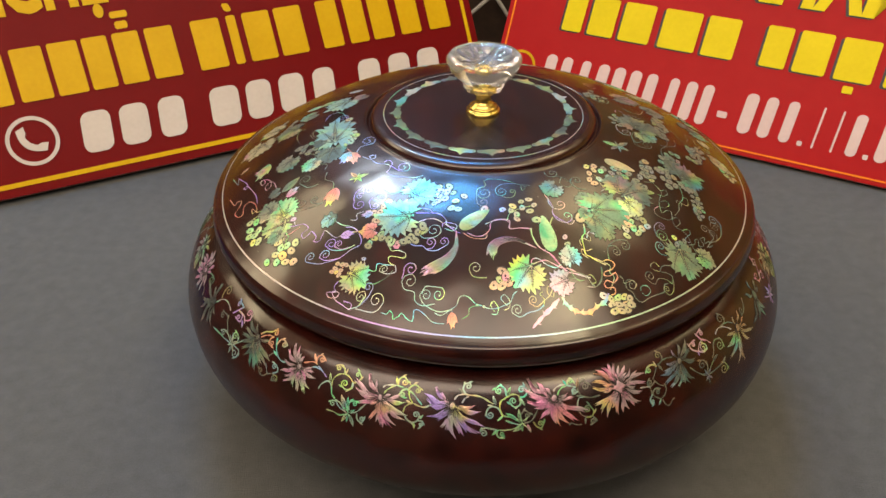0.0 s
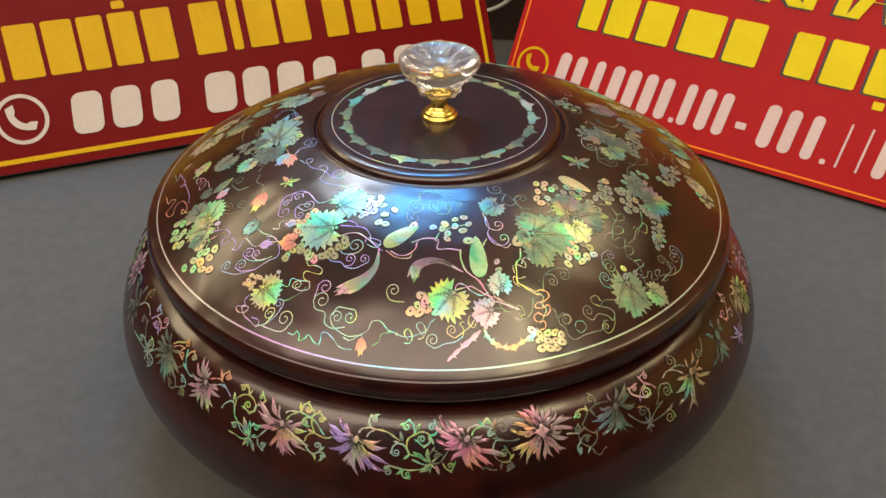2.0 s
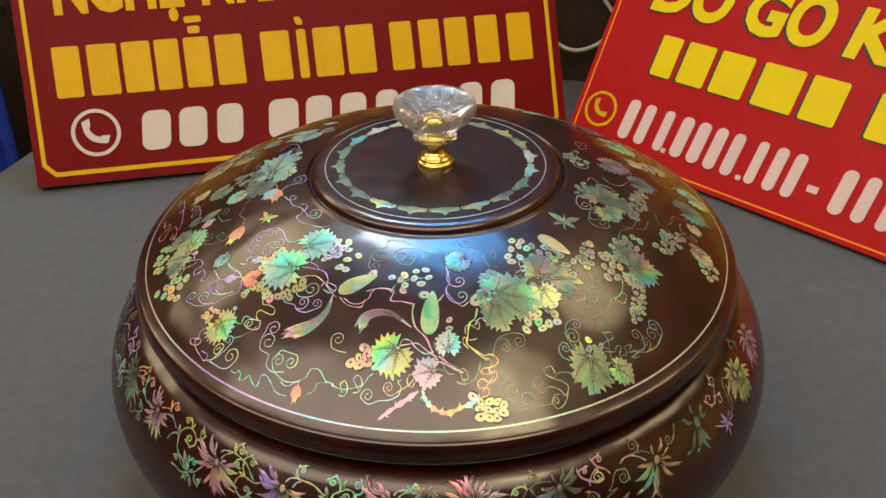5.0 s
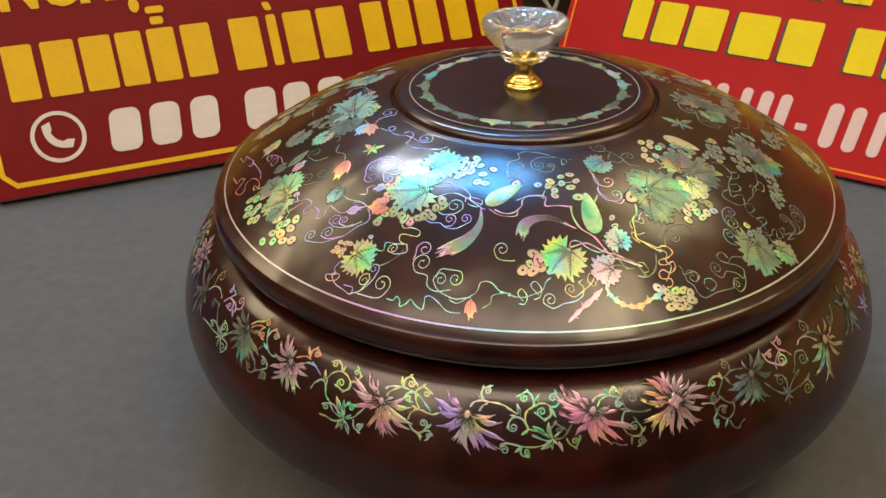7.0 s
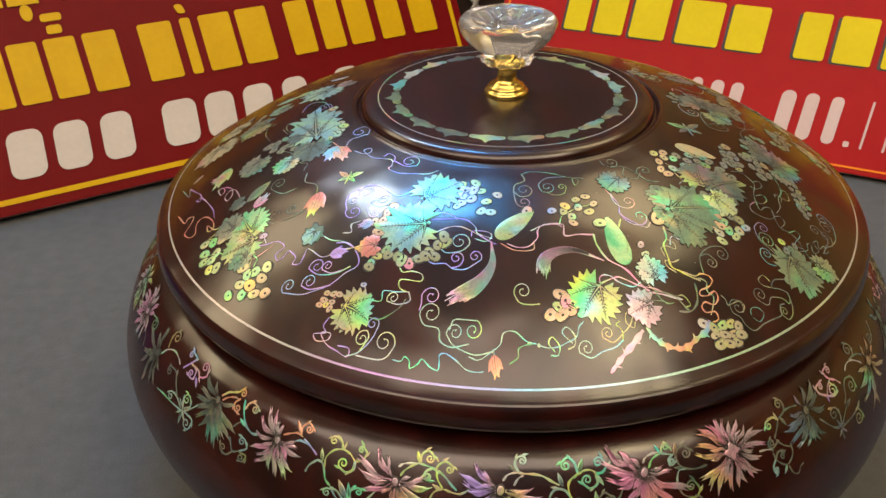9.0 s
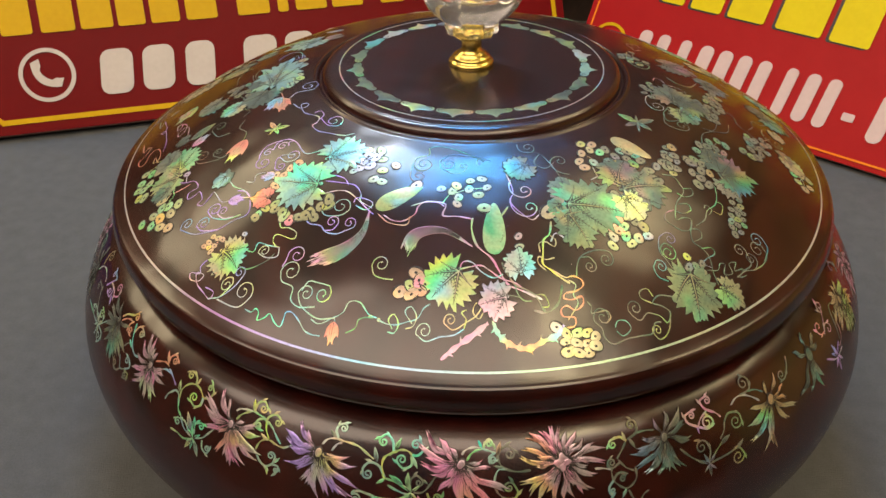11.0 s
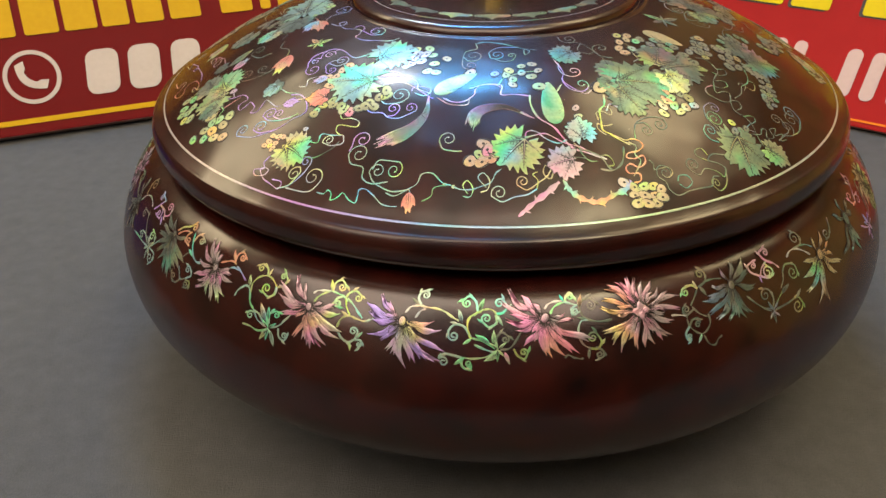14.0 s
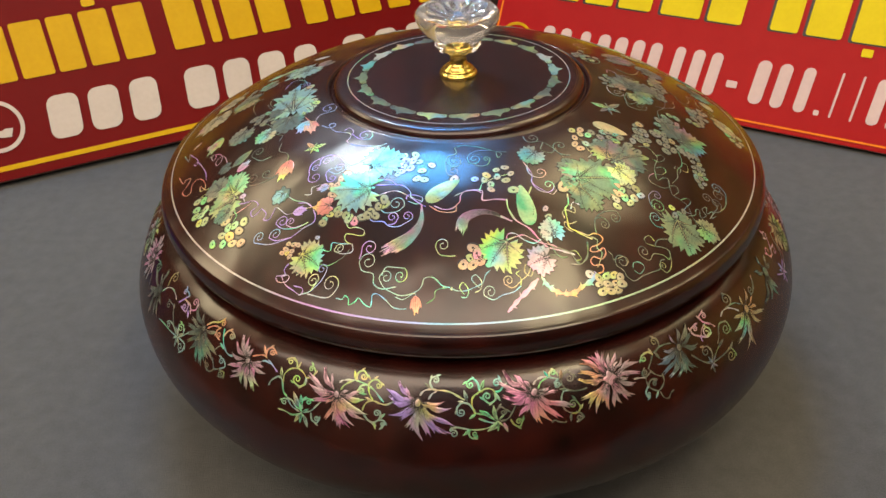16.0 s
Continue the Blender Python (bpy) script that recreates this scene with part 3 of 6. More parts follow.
class Sheet:
    """Collects flat pieces in millimetres and lays them on a curved surface: slot 0 shell, slot 1 engraved line."""

    def __init__(self, at):
        self.at, self.bm = at, bmesh.new()

    def fan(self, outline, centre, h=0.2, slot=0, rings=(0.45, 0.8)):
        c = np.array(centre, float)
        loops = []
        for k in (*rings, 1.0):
            loops.append([self.bm.verts.new(self.at(*(c + (np.array(p) - c) * k), h if k < 1 else h * 0.55)) for p in outline])
        mid = self.bm.verts.new(self.at(*c, h))
        n = len(outline)
        for i in range(n):
            j = (i + 1) % n
            faces = [self.bm.faces.new((mid, loops[0][i], loops[0][j]))]
            for a, b in zip(loops, loops[1:]):
                faces.append(self.bm.faces.new((a[i], b[i], b[j], a[j])))
            for f in faces:
                f.material_index, f.smooth = slot, True

    def ribbon(self, points, widths, h=0.2, slot=0):
        pts = [np.array(p, float) for p in points]
        prev = None
        for i, p in enumerate(pts):
            d = pts[min(i + 1, len(pts) - 1)] - pts[max(i - 1, 0)]
            d = d / (np.hypot(*d) + 1e-9)
            s = np.array((-d[1], d[0])) * (widths[i] if isinstance(widths, (list, tuple)) else widths) / 2
            row = [self.bm.verts.new(self.at(*(p + s), h * 0.7)), self.bm.verts.new(self.at(*p, h)), self.bm.verts.new(self.at(*(p - s), h * 0.7))]
            if prev:
                for k in (0, 1):
                    f = self.bm.faces.new((prev[k], row[k], row[k + 1], prev[k + 1]))
                    f.material_index, f.smooth = slot, True
            prev = row

    def done(self, name, material, parent, label=""):
        bmesh.ops.recalc_face_normals(self.bm, faces=self.bm.faces)
        return part(name, self.bm, [material, ENGRAVE], parent, label)


SITE = {"at": lid_at, "parent": lid, "h": 0.18}


def begin():
    return Sheet(SITE["at"])


def finish(sheet, name, material, label=""):
    return sheet.done(name, material, SITE["parent"], label or PEARLS[material] + " mother-of-pearl " + name.replace("_", " "))


def axes(x0, y0, x1, y1):
    p, d = np.array((x0, y0), float), np.array((x1 - x0, y1 - y0), float)
    length = float(np.hypot(*d))
    u = d / length
    return p, u, np.array((u[1], -u[0])), length


def rib(s, a, b, wide, top, hatch, reach):
    """An engraved rib: a dark channel with a pale core, and pointed strokes on both sides."""
    d = b - a
    long = float(np.hypot(*d))
    u = d / long
    v = np.array((-u[1], u[0]))
    bow = v * long * random.uniform(-0.06, 0.06)
    at = lambda t: a + d * t + bow * 4 * t * (1 - t)  # noqa: E731
    steps = [k / 6 for k in range(7)]
    s.ribbon([at(t) for t in steps], [wide * (1.9 - 1.75 * t ** 0.7) for t in steps], top, 1)
    if wide > 0.45:
        s.ribbon([at(t) for t in steps[:6]], [wide * 0.42 * (1.1 - 0.85 * t) for t in steps[:6]], top + 0.05)
    if hatch:
        n = max(5, int(long / 1.05))
        for k in range(1, n - 1):
            t = k / n
            for sgn in (1, -1):
                w = reach * (1.05 - 0.75 * t) * random.uniform(0.65, 1.2)
                q = at(t) + u * random.uniform(-0.15, 0.15)
                s.ribbon([q, q + v * sgn * w * 0.5 + u * w * 0.25, q + v * sgn * w + u * w * 0.62], [0.86 * (1.1 - 0.6 * t), 0.38 * (1.1 - 0.6 * t), 0.03], top, 1)


STACK = {"leaf": 0}


def leaf(material, x0, y0, x1, y1, wide=1.0):
    """A broad, toothed vine leaf with engraved ribs and hatching, from its stalk to its tip."""
    p, u, v, length = axes(x0, y0, x1, y1)
    length *= 1.12
    c = p + u * length * 0.42
    lobes = [(a + random.uniform(-0.12, 0.12), l * random.uniform(0.92, 1.07), w) for a, l, w in ((0.0, 0.62, 0.50), (0.98, 0.57, 0.44), (-0.98, 0.57, 0.44), (1.95, 0.50, 0.44), (-1.95, 0.50, 0.44))]
    outline = []
    n, bite = (80, 0.9) if length > 13 else (64, 0.75) if length > 9 else (44, 0.6)
    for i in range(n):
        a = 2 * math.pi * i / n - math.pi
        r = max(0.49, max(l * math.exp(-((a - c0) / w) ** 2) for c0, l, w in lobes))
        r *= 1.0 + bite * (0.15, 0.05, -0.05, -0.13)[i % 4 if a < 0 else 3 - i % 4] + random.uniform(-0.03, 0.03)
        if abs(a) > 2.8:
            r *= 0.60
        outline.append(c + (u * math.cos(a) + v * wide * math.sin(a)) * r * length)
    s = begin()
    STACK["leaf"] += 1
    high = SITE["h"] + 0.028 * (STACK["leaf"] % 7)
    edge = 1 + 0.18 / (0.5 * length)
    s.fan([c + (q - c) * edge for q in outline], c, high - 0.012, 1, (0.7,))
    s.fan(outline, c, high)
    root = c - u * 0.24 * length
    top = high + 0.06
    thin = min(1.35, length / 14)
    for k, (a, l, _) in enumerate(lobes):
        tip = c + (u * math.cos(a) + v * wide * math.sin(a)) * l * 0.86 * length
        rib(s, root, tip, (1.15 if k == 0 else 0.90) * thin, top, length > 9 and k < 3, (1.9 if k == 0 else 1.6) * thin)
    return finish(s, "leaf", material)


def lens(s, p, u, v, length, ratio, h, line=True, split=False, bend=0.0):
    """A lance-shaped petal on an open sheet, bowed sideways by bend."""
    n = 10
    spine = lambda t: p + u * length * t + v * bend * length * t * t  # noqa: E731
    one, two = [], []
    for k in range(n + 1):
        t = k / n
        w = ratio * length * math.sin(math.pi * t ** 0.85) * 0.5
        one.append(spine(t) + v * w)
        two.append(spine(t) - v * w)
    ring = one + two[-2:0:-1]
    if split:
        ring[n] = spine(0.84)
        ring[n - 1] = spine(1.04) + v * ratio * length * 0.20
        ring[n + 1] = spine(0.98) - v * ratio * length * 0.24
    s.fan(ring, spine(0.5), h)
    if line:
        s.ribbon([spine(t) for t in (0.08, 0.4, 0.75)], [0.26, 0.18, 0.06], h + 0.07, 1)
        for sgn in (1, -1):
            s.ribbon([spine(t) + v * sgn * ratio * length * 0.20 for t in (0.15, 0.42, 0.62)], [0.18, 0.14, 0.05], h + 0.07, 1)


def petal(s, p, u, v, length, width, h, bend):
    """A lance-shaped petal, bowed to one side, with a pointed or forked tip, a dark edge and engraved veins."""
    wave = random.choice((-1, 1)) * random.uniform(0.02, 0.08)
    spine = lambda t: p + u * length * t + v * length * (bend * t * t + wave * math.sin(2 * math.pi * t))  # noqa: E731
    side = ((0.0, 0.14), (0.15, 0.36), (0.32, 0.62), (0.50, 0.90), (0.66, 1.04), (0.78, 0.96))
    if random.random() < 0.6:
        tip = ((0.90, 0.92), (1.02, 0.95), (0.88, 0.22), (1.07, -0.20), (0.88, -0.66))
    else:
        tip = ((0.87, 0.56), (0.96, 0.26), (1.05, 0.02), (0.95, -0.24), (0.86, -0.56))
    ring = [spine(t) + v * w * width / 2 for t, w in side] + [spine(t) + v * w * width / 2 for t, w in tip] + [spine(t) - v * w * width / 2 for t, w in side[::-1]]
    mid = spine(0.55)
    s.fan([mid + (q - mid) * 1.02 + 0.20 * (q - mid) / max(float(np.hypot(*(q - mid))), 1e-6) for q in ring], mid, h - 0.010, 1, (0.6,))
    s.fan(ring, mid, h)
    for f, far in ((-0.42, 0.56), (0.06, 0.80), (0.46, 0.62)):
        s.ribbon([spine(t) + v * f * width * (0.25 + 0.75 * t / far) * 0.6 for t in (0.06, far * 0.4, far * 0.75, far)], [0.26, 0.20, 0.13, 0.03], h + 0.07, 1)


def bud(material, x0, y0, x1, y1):
    p, u, v, length = axes(x0, y0, x1, y1)
    s = begin()
    lens(s, p, u, v, length * 1.05, 0.52, SITE["h"], True, True)
    for sgn in (1, -1):
        d = u * 0.9 + v * sgn * 0.45
        lens(s, p, d, np.array((d[1], -d[0])), length * 0.8, 0.34, SITE["h"] + 0.03, False)
    return finish(s, "bud", material)


def spur(material, x0, y0, x1, y1):
    """A small pointed leaf on a stem of the garland."""
    p, u, v, length = axes(x0, y0, x1, y1)
    s = begin()
    lens(s, p, u, v, length * 1.05, 0.30, SITE["h"], length > 4, False, random.uniform(-0.15, 0.15))
    return finish(s, "leaflet", material)


def feather(material, x0, y0, x1, y1):
    p, u, v, length = axes(x0, y0, x1, y1)
    s = begin()
    lens(s, p, u, v, length * 1.05, 0.46, SITE["h"], False)
    s.ribbon([p + u * length * k / 6 for k in range(1, 6)], 0.22, SITE["h"] + 0.07, 1)
    return finish(s, "almond_piece", material)


def egg(material, x0, y0, x1, y1):
    """A plain egg-shaped piece with a few engraved strokes along one side."""
    p, u, v, length = axes(x0, y0, x1, y1)
    s = begin()
    ring = []
    for k in range(40):
        a = 2 * math.pi * k / 40
        w = 0.19 + 0.07 * math.cos(a)
        ring.append(p + u * length * (0.5 - 0.5 * math.cos(a)) + v * length * w * math.sin(a))
    s.fan(ring, p + u * length * 0.45, SITE["h"])
    for k in range(5):
        q = p + u * length * (0.22 + 0.06 * k) + v * length * (0.10 + 0.02 * k)
        s.ribbon([q, q + v * length * 0.06 + u * length * 0.07], [0.16, 0.05], SITE["h"] + 0.07, 1)
    return finish(s, "oval_piece", material)


def moth(material, x, y, size, turn):
    """A small open star of four broad petals and two narrow ones."""
    for a, l in ((60, 1.5), (-60, 1.5), (125, 1.15), (-125, 1.15), (0, 0.9), (180, 1.1)):
        b = radians(a + turn)
        u = np.array((math.sin(b), math.cos(b)))
        s = begin()
        lens(s, np.array((x, y), float), u, np.array((u[1], -u[0])), size * 1.5 * l, 0.36 if abs(a) in (60, 125) else 0.18, SITE["h"], abs(a) in (60, 125))
        finish(s, "star_petal", material)


BEADS = {}


def bead_mesh(material):
    """A low round dome with an engraved dot and rim, one unit in radius."""
    if material not in BEADS:
        bm = bmesh.new()
        n = 14
        ring = lambda r, h: [bm.verts.new((r * math.cos(2 * math.pi * i / n), r * math.sin(2 * math.pi * i / n), h)) for i in range(n)]  # noqa: E731
        outer, rim_, inner, dot = ring(1.0, 0.015), ring(0.87, 0.030), ring(0.20, 0.034), ring(0.18, 0.035)
        mid = bm.verts.new((0, 0, 0.036))
        for i in range(n):
            j = (i + 1) % n
            for a, b, slot in ((outer, rim_, 1), (rim_, inner, 0), (inner, dot, 1)):
                f = bm.faces.new((a[i], a[j], b[j], b[i]))
                f.material_index, f.smooth = slot, True
            f = bm.faces.new((dot[i], dot[j], mid))
            f.material_index = 1
        # dark crescent of shading drawn in colour along one side, inside the rim
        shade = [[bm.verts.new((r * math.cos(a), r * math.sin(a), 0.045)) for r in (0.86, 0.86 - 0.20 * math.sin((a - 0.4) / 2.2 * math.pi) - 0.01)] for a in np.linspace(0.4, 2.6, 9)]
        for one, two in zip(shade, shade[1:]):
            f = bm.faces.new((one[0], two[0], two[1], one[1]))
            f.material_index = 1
        me = bpy.data.meshes.new("grape")
        bm.to_mesh(me)
        bm.free()
        me.materials.append(material)
        me.materials.append(ENGRAVE)
        BEADS[material] = me
    return BEADS[material]


def bead(material, x, y, radius):
    at = SITE["at"]
    p, px, py = at(x, y, 0.06), at(x + 0.5, y, 0.06), at(x, y + 0.5, 0.06)
    n = (px - p).cross(py - p).normalized()
    e = (px - p).normalized()
    m = Matrix((e, n.cross(e), n)).transposed().to_4x4()
    m.translation = p
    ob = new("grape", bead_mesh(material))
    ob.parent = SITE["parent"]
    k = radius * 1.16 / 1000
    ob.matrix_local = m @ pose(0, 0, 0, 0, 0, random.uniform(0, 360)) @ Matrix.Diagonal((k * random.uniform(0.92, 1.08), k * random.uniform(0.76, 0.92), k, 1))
    return ob


def disc(material, x, y, radius):
    bead(material, x, y, radius)


def grapes(material, x, y, dx, dy, half_width, count, radius):
    """A bunch inside an oval: each grape a piece of its own."""
    c, d = np.array((x, y), float), np.array((dx, dy), float)
    e = np.array((d[1], -d[0])) / np.hypot(*d) * half_width
    placed, near = [], 1.6 * radius
    radius = min(radius * 1.05, 2.2)
    for tries in range(900):
        if len(placed) >= count:
            break
        a, r = random.uniform(0, 2 * math.pi), math.sqrt(random.random())
        q = c + d * r * math.cos(a) + e * r * math.sin(a)
        if np.hypot(*q) > 139 and SITE["parent"] is lid:
            continue
        if all(np.hypot(*(q - o)) > near for o in placed):
            placed.append(q)
        elif tries % 60 == 59:
            near *= 0.93
    for q in placed:
        bead(material, q[0], q[1], radius * random.uniform(0.85, 1.1))
    s = begin()
    for q in placed[1::2]:
        s.ribbon(spline([q, (q * 2 + c) / 3 + e * 0.06, c], 3), 0.35, 0.04)
    finish(s, "grape_stalk", material)


def bunch(material, radius, *points):
    """Grapes set one by one."""
    for x, y in points:
        bead(material, x, y, radius * random.uniform(0.88, 1.10))


def vine(material, width, *points):
    """A thin scrolling tendril through a few turning points."""
    pts = spline(points, 7)
    n = len(pts)
    s = begin()
    garland = SITE["at"] is body_at
    full = 0.80 if garland else 0.52
    s.ribbon(pts, [width * full * (0.75 + 0.25 * math.sin(k * 0.55)) * (0.55 if k in (0, n - 1) else 1) for k in range(n)], SITE["h"] * 0.8)
    return finish(s, "tendril", material)


def curl(material, width, x0, y0, x1, y1, hand):
    """A tendril that winds up into a spiral."""
    p, c = np.array((x0, y0), float), np.array((x1, y1), float)
    d = p - c
    start, radius = math.atan2(d[1], d[0]), float(np.hypot(*d))
    garland = SITE["at"] is body_at
    inner = min(radius, 2.5 if garland else 3.0)
    turns = 1.15 if garland else 1.55
    pts = []
    for k in range(41):
        t = k / 40
        r = inner * (1 - 0.82 * t) + (radius - inner) * max(0, 1 - t * 3.2) ** 1.6
        a = start + hand * 2 * math.pi * turns * t
        pts.append(c + r * np.array((math.cos(a), math.sin(a))))
    s = begin()
    full = 0.80 if garland else 0.52
    s.ribbon(pts, [width * full * (0.95 - 0.4 * t / 40) if t < 38 else width * 0.95 for t in range(41)], SITE["h"] * 0.8)
    if garland:
        for k, lean in ((2, 0.5), (9, 0.7)):
            u = pts[k + 1] - pts[k]
            u = u / max(float(np.hypot(*u)), 1e-6)
            v = np.array((u[1], -u[0])) * hand
            w = u + v * lean
            w = w / float(np.hypot(*w))
            lens(s, pts[k], w, np.array((w[1], -w[0])), random.uniform(1.8, 2.9), 0.38, SITE["h"] * 0.9, False)
    return finish(s, "curl", material)


def scroll(material, width, hand, *points):
    """A tendril through a few turning points that ends in a spiral round the last one."""
    path = spline(points[:-1], 7)
    p, c = np.array(points[-2], float), np.array(points[-1], float)
    d = p - c
    start, radius = math.atan2(d[1], d[0]), float(np.hypot(*d))
    for k in range(1, 31):
        t = k / 30
        r, a = radius * (1 - 0.80 * t ** 0.85), start + hand * 2 * math.pi * 1.35 * t
        path.append(c + r * np.array((math.cos(a), math.sin(a))))
    n = len(path)
    s = begin()
    garland = SITE["at"] is body_at
    full = 0.86 if garland else 0.52
    s.ribbon(path, [width * full * (1.0 - 0.45 * k / n) if k < n - 2 else width * 0.85 for k in range(n)], SITE["h"] * 0.8)
    if garland:
        for k, lean in ((int(n * 0.22), 0.55), (int(n * 0.42), 0.8)):
            u = path[k + 1] - path[k]
            u = u / max(float(np.hypot(*u)), 1e-6)
            w = u - np.array((-u[1], u[0])) * hand * lean
            w = w / float(np.hypot(*w))
            lens(s, path[k], w, np.array((w[1], -w[0])), random.uniform(1.5, 2.6), 0.36, SITE["h"] * 0.9, False, False, -0.25 * hand)
    return finish(s, "tendril", material)


def plume(material, spread, *points):
    """A sweeping brush of fine strands that opens towards its ragged end."""
    pts = spline(points, 9)
    n = len(pts)
    s = begin()
    count = 19

    def strand(f, reach):
        row = []
        for k in range(reach):
            d = pts[min(k + 1, n - 1)] - pts[max(k - 1, 0)]
            d = d / (np.hypot(*d) + 1e-9)
            t = k / (n - 1)
            row.append(pts[k] + np.array((-d[1], d[0])) * f * spread * 0.46 * (0.04 + 0.96 * t ** 1.15) * (1 - 0.45 * max(0, t - 0.75)))
        return row

    for i in range(count):
        f = (i / (count - 1) - 0.5) * 2
        reach = n - random.randint(0, 3) - int(3 * f * f)
        wide = lambda k: (0.16 + spread / count * 1.10 * (k / n) ** 1.1) * min(1.0, (reach - k) / 4)  # noqa: E731
        s.ribbon(strand(f, reach), [wide(k) for k in range(reach)], SITE["h"] + 0.006 * (i % 3))
        s.ribbon(strand(f + 1.0 / count, reach - 2)[4:], [0.02 + 0.13 * (k - 4) / n for k in range(4, reach - 2)], SITE["h"] + 0.06, 1)
    return finish(s, "plume", material)


def branch(material, *points):
    """A gnarled, tapering twig."""
    pts = spline(points, 7)
    n = len(pts)
    s = begin()
    s.ribbon(pts, [min(1.0, 0.25 + k / 7) * (1.45 + 0.45 * math.sin(k * 1.15) + 0.30 * math.sin(k * 0.47 + 1)) if k < n - 1 else 0.9 for k in range(n)], SITE["h"])
    for k in range(4, n - 2, 6):
        d = pts[k + 1] - pts[k - 1]
        side = np.array((-d[1], d[0])) * (1 if k % 4 else -1)
        side = side / (np.hypot(*side) + 1e-9) * 1.7 + d / (np.hypot(*d) + 1e-9) * 0.8
        s.ribbon([pts[k], pts[k] + side * 0.6, pts[k] + side], [0.9, 0.5, 0.08], SITE["h"])
    return finish(s, "twig", material)


def flower(material, x, y, size, bearing):
    """A chrysanthemum seen from the side: long split petals fanned round an oval eye."""
    s = begin()
    c = np.array((x, y), float)
    size *= 0.84
    fans = ((-172, 0.62), (-148, 0.80), (-122, 0.86), (-98, 0.98), (-76, 1.02), (-56, 1.12), (-38, 1.08), (-20, 1.22), (-3, 1.14), (15, 1.24), (34, 1.10), (54, 1.16), (75, 1.0), (98, 0.96), (124, 0.80), (150, 0.74))
    for i, (a, l) in enumerate(fans):
        w = a + random.uniform(-6, 6)
        b = radians(w + bearing)
        u = np.array((math.sin(b), math.cos(b)))
        sway = 0.32 * math.sin(radians(w)) + random.uniform(-0.22, 0.22)
        petal(s, c + u * size * 0.10, u, np.array((u[1], -u[0])), size * l * random.uniform(0.86, 1.08), size * random.uniform(0.17, 0.25), SITE["h"] + 0.02 * (i % 3), -1.6 * sway)
        if i % 2 and abs(a) < 110:
            petal(s, c + u * size * 0.08, u, np.array((u[1], -u[0])), size * l * 0.55, size * 0.15, SITE["h"] + 0.09, sway)
    b = radians(bearing)
    u = np.array((math.sin(b), math.cos(b)))
    eye = [c + u * math.cos(t) * size * 0.19 + np.array((u[1], -u[0])) * math.sin(t) * size * 0.13 for t in np.linspace(0, 2 * math.pi, 18, endpoint=False)]
    s.fan([c + (q - c) * 1.28 for q in eye], c, SITE["h"] + 0.14, 1)
    s.fan(eye, c, SITE["h"] + 0.20)
    s.ribbon([c - u * size * 0.12, c + u * size * 0.12], 0.2, SITE["h"] + 0.27, 1)
    return finish(s, "flower", material)


def bloom(material, x, y, eye, *tips):
    """A carved bloom: slender bent petals reaching out to their tips round an oval eye."""
    s = begin()
    c = np.array((x, y), float)
    mean = sum(np.array(t, float) for t in tips) / len(tips)
    for i, t in enumerate(tips):
        d = np.array(t, float)
        reach = float(np.hypot(*d))
        u = d / reach
        v = np.array((u[1], -u[0]))
        sway = 0.42 * (1 if u[0] * mean[1] - u[1] * mean[0] > 0 else -1) + random.uniform(-0.14, 0.14)
        start = c + u * eye * 0.75
        aim = c + d - start
        long = float(np.hypot(*aim))
        aim = aim / long - v * sway
        side = np.array((aim[1], -aim[0]))
        wide = min(max(reach * 0.20, 1.2), 2.2) * random.uniform(0.82, 1.15)
        if len(tips) > 20:
            wide *= 0.80
            sway = random.choice((-1, 1)) * random.uniform(0.15, 0.45)
            aim = u - v * sway
            side = np.array((aim[1], -aim[0]))
        h = SITE["h"] + 0.022 * (i % 5)
        petal(s, start, aim, side, long * 0.96, wide, h, sway)
        if i % 2 and reach > 6:
            lean = radians(random.uniform(10, 18)) * random.choice((-1, 1))
            w = np.array((u[0] * math.cos(lean) - u[1] * math.sin(lean), u[0] * math.sin(lean) + u[1] * math.cos(lean)))
            petal(s, c + w * eye * 0.6, w, np.array((w[1], -w[0])), reach * random.uniform(0.5, 0.62), wide * 0.72, SITE["h"] + 0.115, random.uniform(-0.35, 0.35))
    u = mean / max(float(np.hypot(*mean)), 1e-3)
    v = np.array((u[1], -u[0]))
    oval = [c + u * math.cos(k) * eye + v * math.sin(k) * eye * 0.72 for k in np.linspace(0, 2 * math.pi, 18, endpoint=False)]
    s.fan([c + (q - c) * 1.25 for q in oval], c, SITE["h"] + 0.14, 1)
    s.fan(oval, c, SITE["h"] + 0.20)
    if len(tips) > 20:
        for k in range(4):
            w = np.array((math.sin(k * math.pi / 2), math.cos(k * math.pi / 2)))
            lens(s, c + w * eye * 0.1, w, np.array((w[1], -w[0])), eye * 1.1, 0.75, SITE["h"] + 0.24, False)
    for k in (-0.35, 0.0, 0.35):
        s.ribbon([c - u * eye * 0.7 + v * k * eye * 0.6, c + v * k * eye, c + u * eye * 0.7 + v * k * eye * 0.6], 0.16, SITE["h"] + 0.27, 1)
    return finish(s, "flower", material)


def rosette(material, x, y, size, turn):
    s = begin()
    for i, (a, l) in enumerate(((-52, 0.75), (-20, 0.9), (48, 0.8), (138, 0.7), (182, 0.9), (228, 0.65))):
        b = radians(a + turn)
        u = np.array((math.sin(b), math.cos(b)))
        lens(s, np.array((x, y), float), u, np.array((u[1], -u[0])), size * l * 0.95, 0.24, SITE["h"] + 0.02 * (i % 3), i % 2 == 0)
    return finish(s, "leaf_rosette", material)


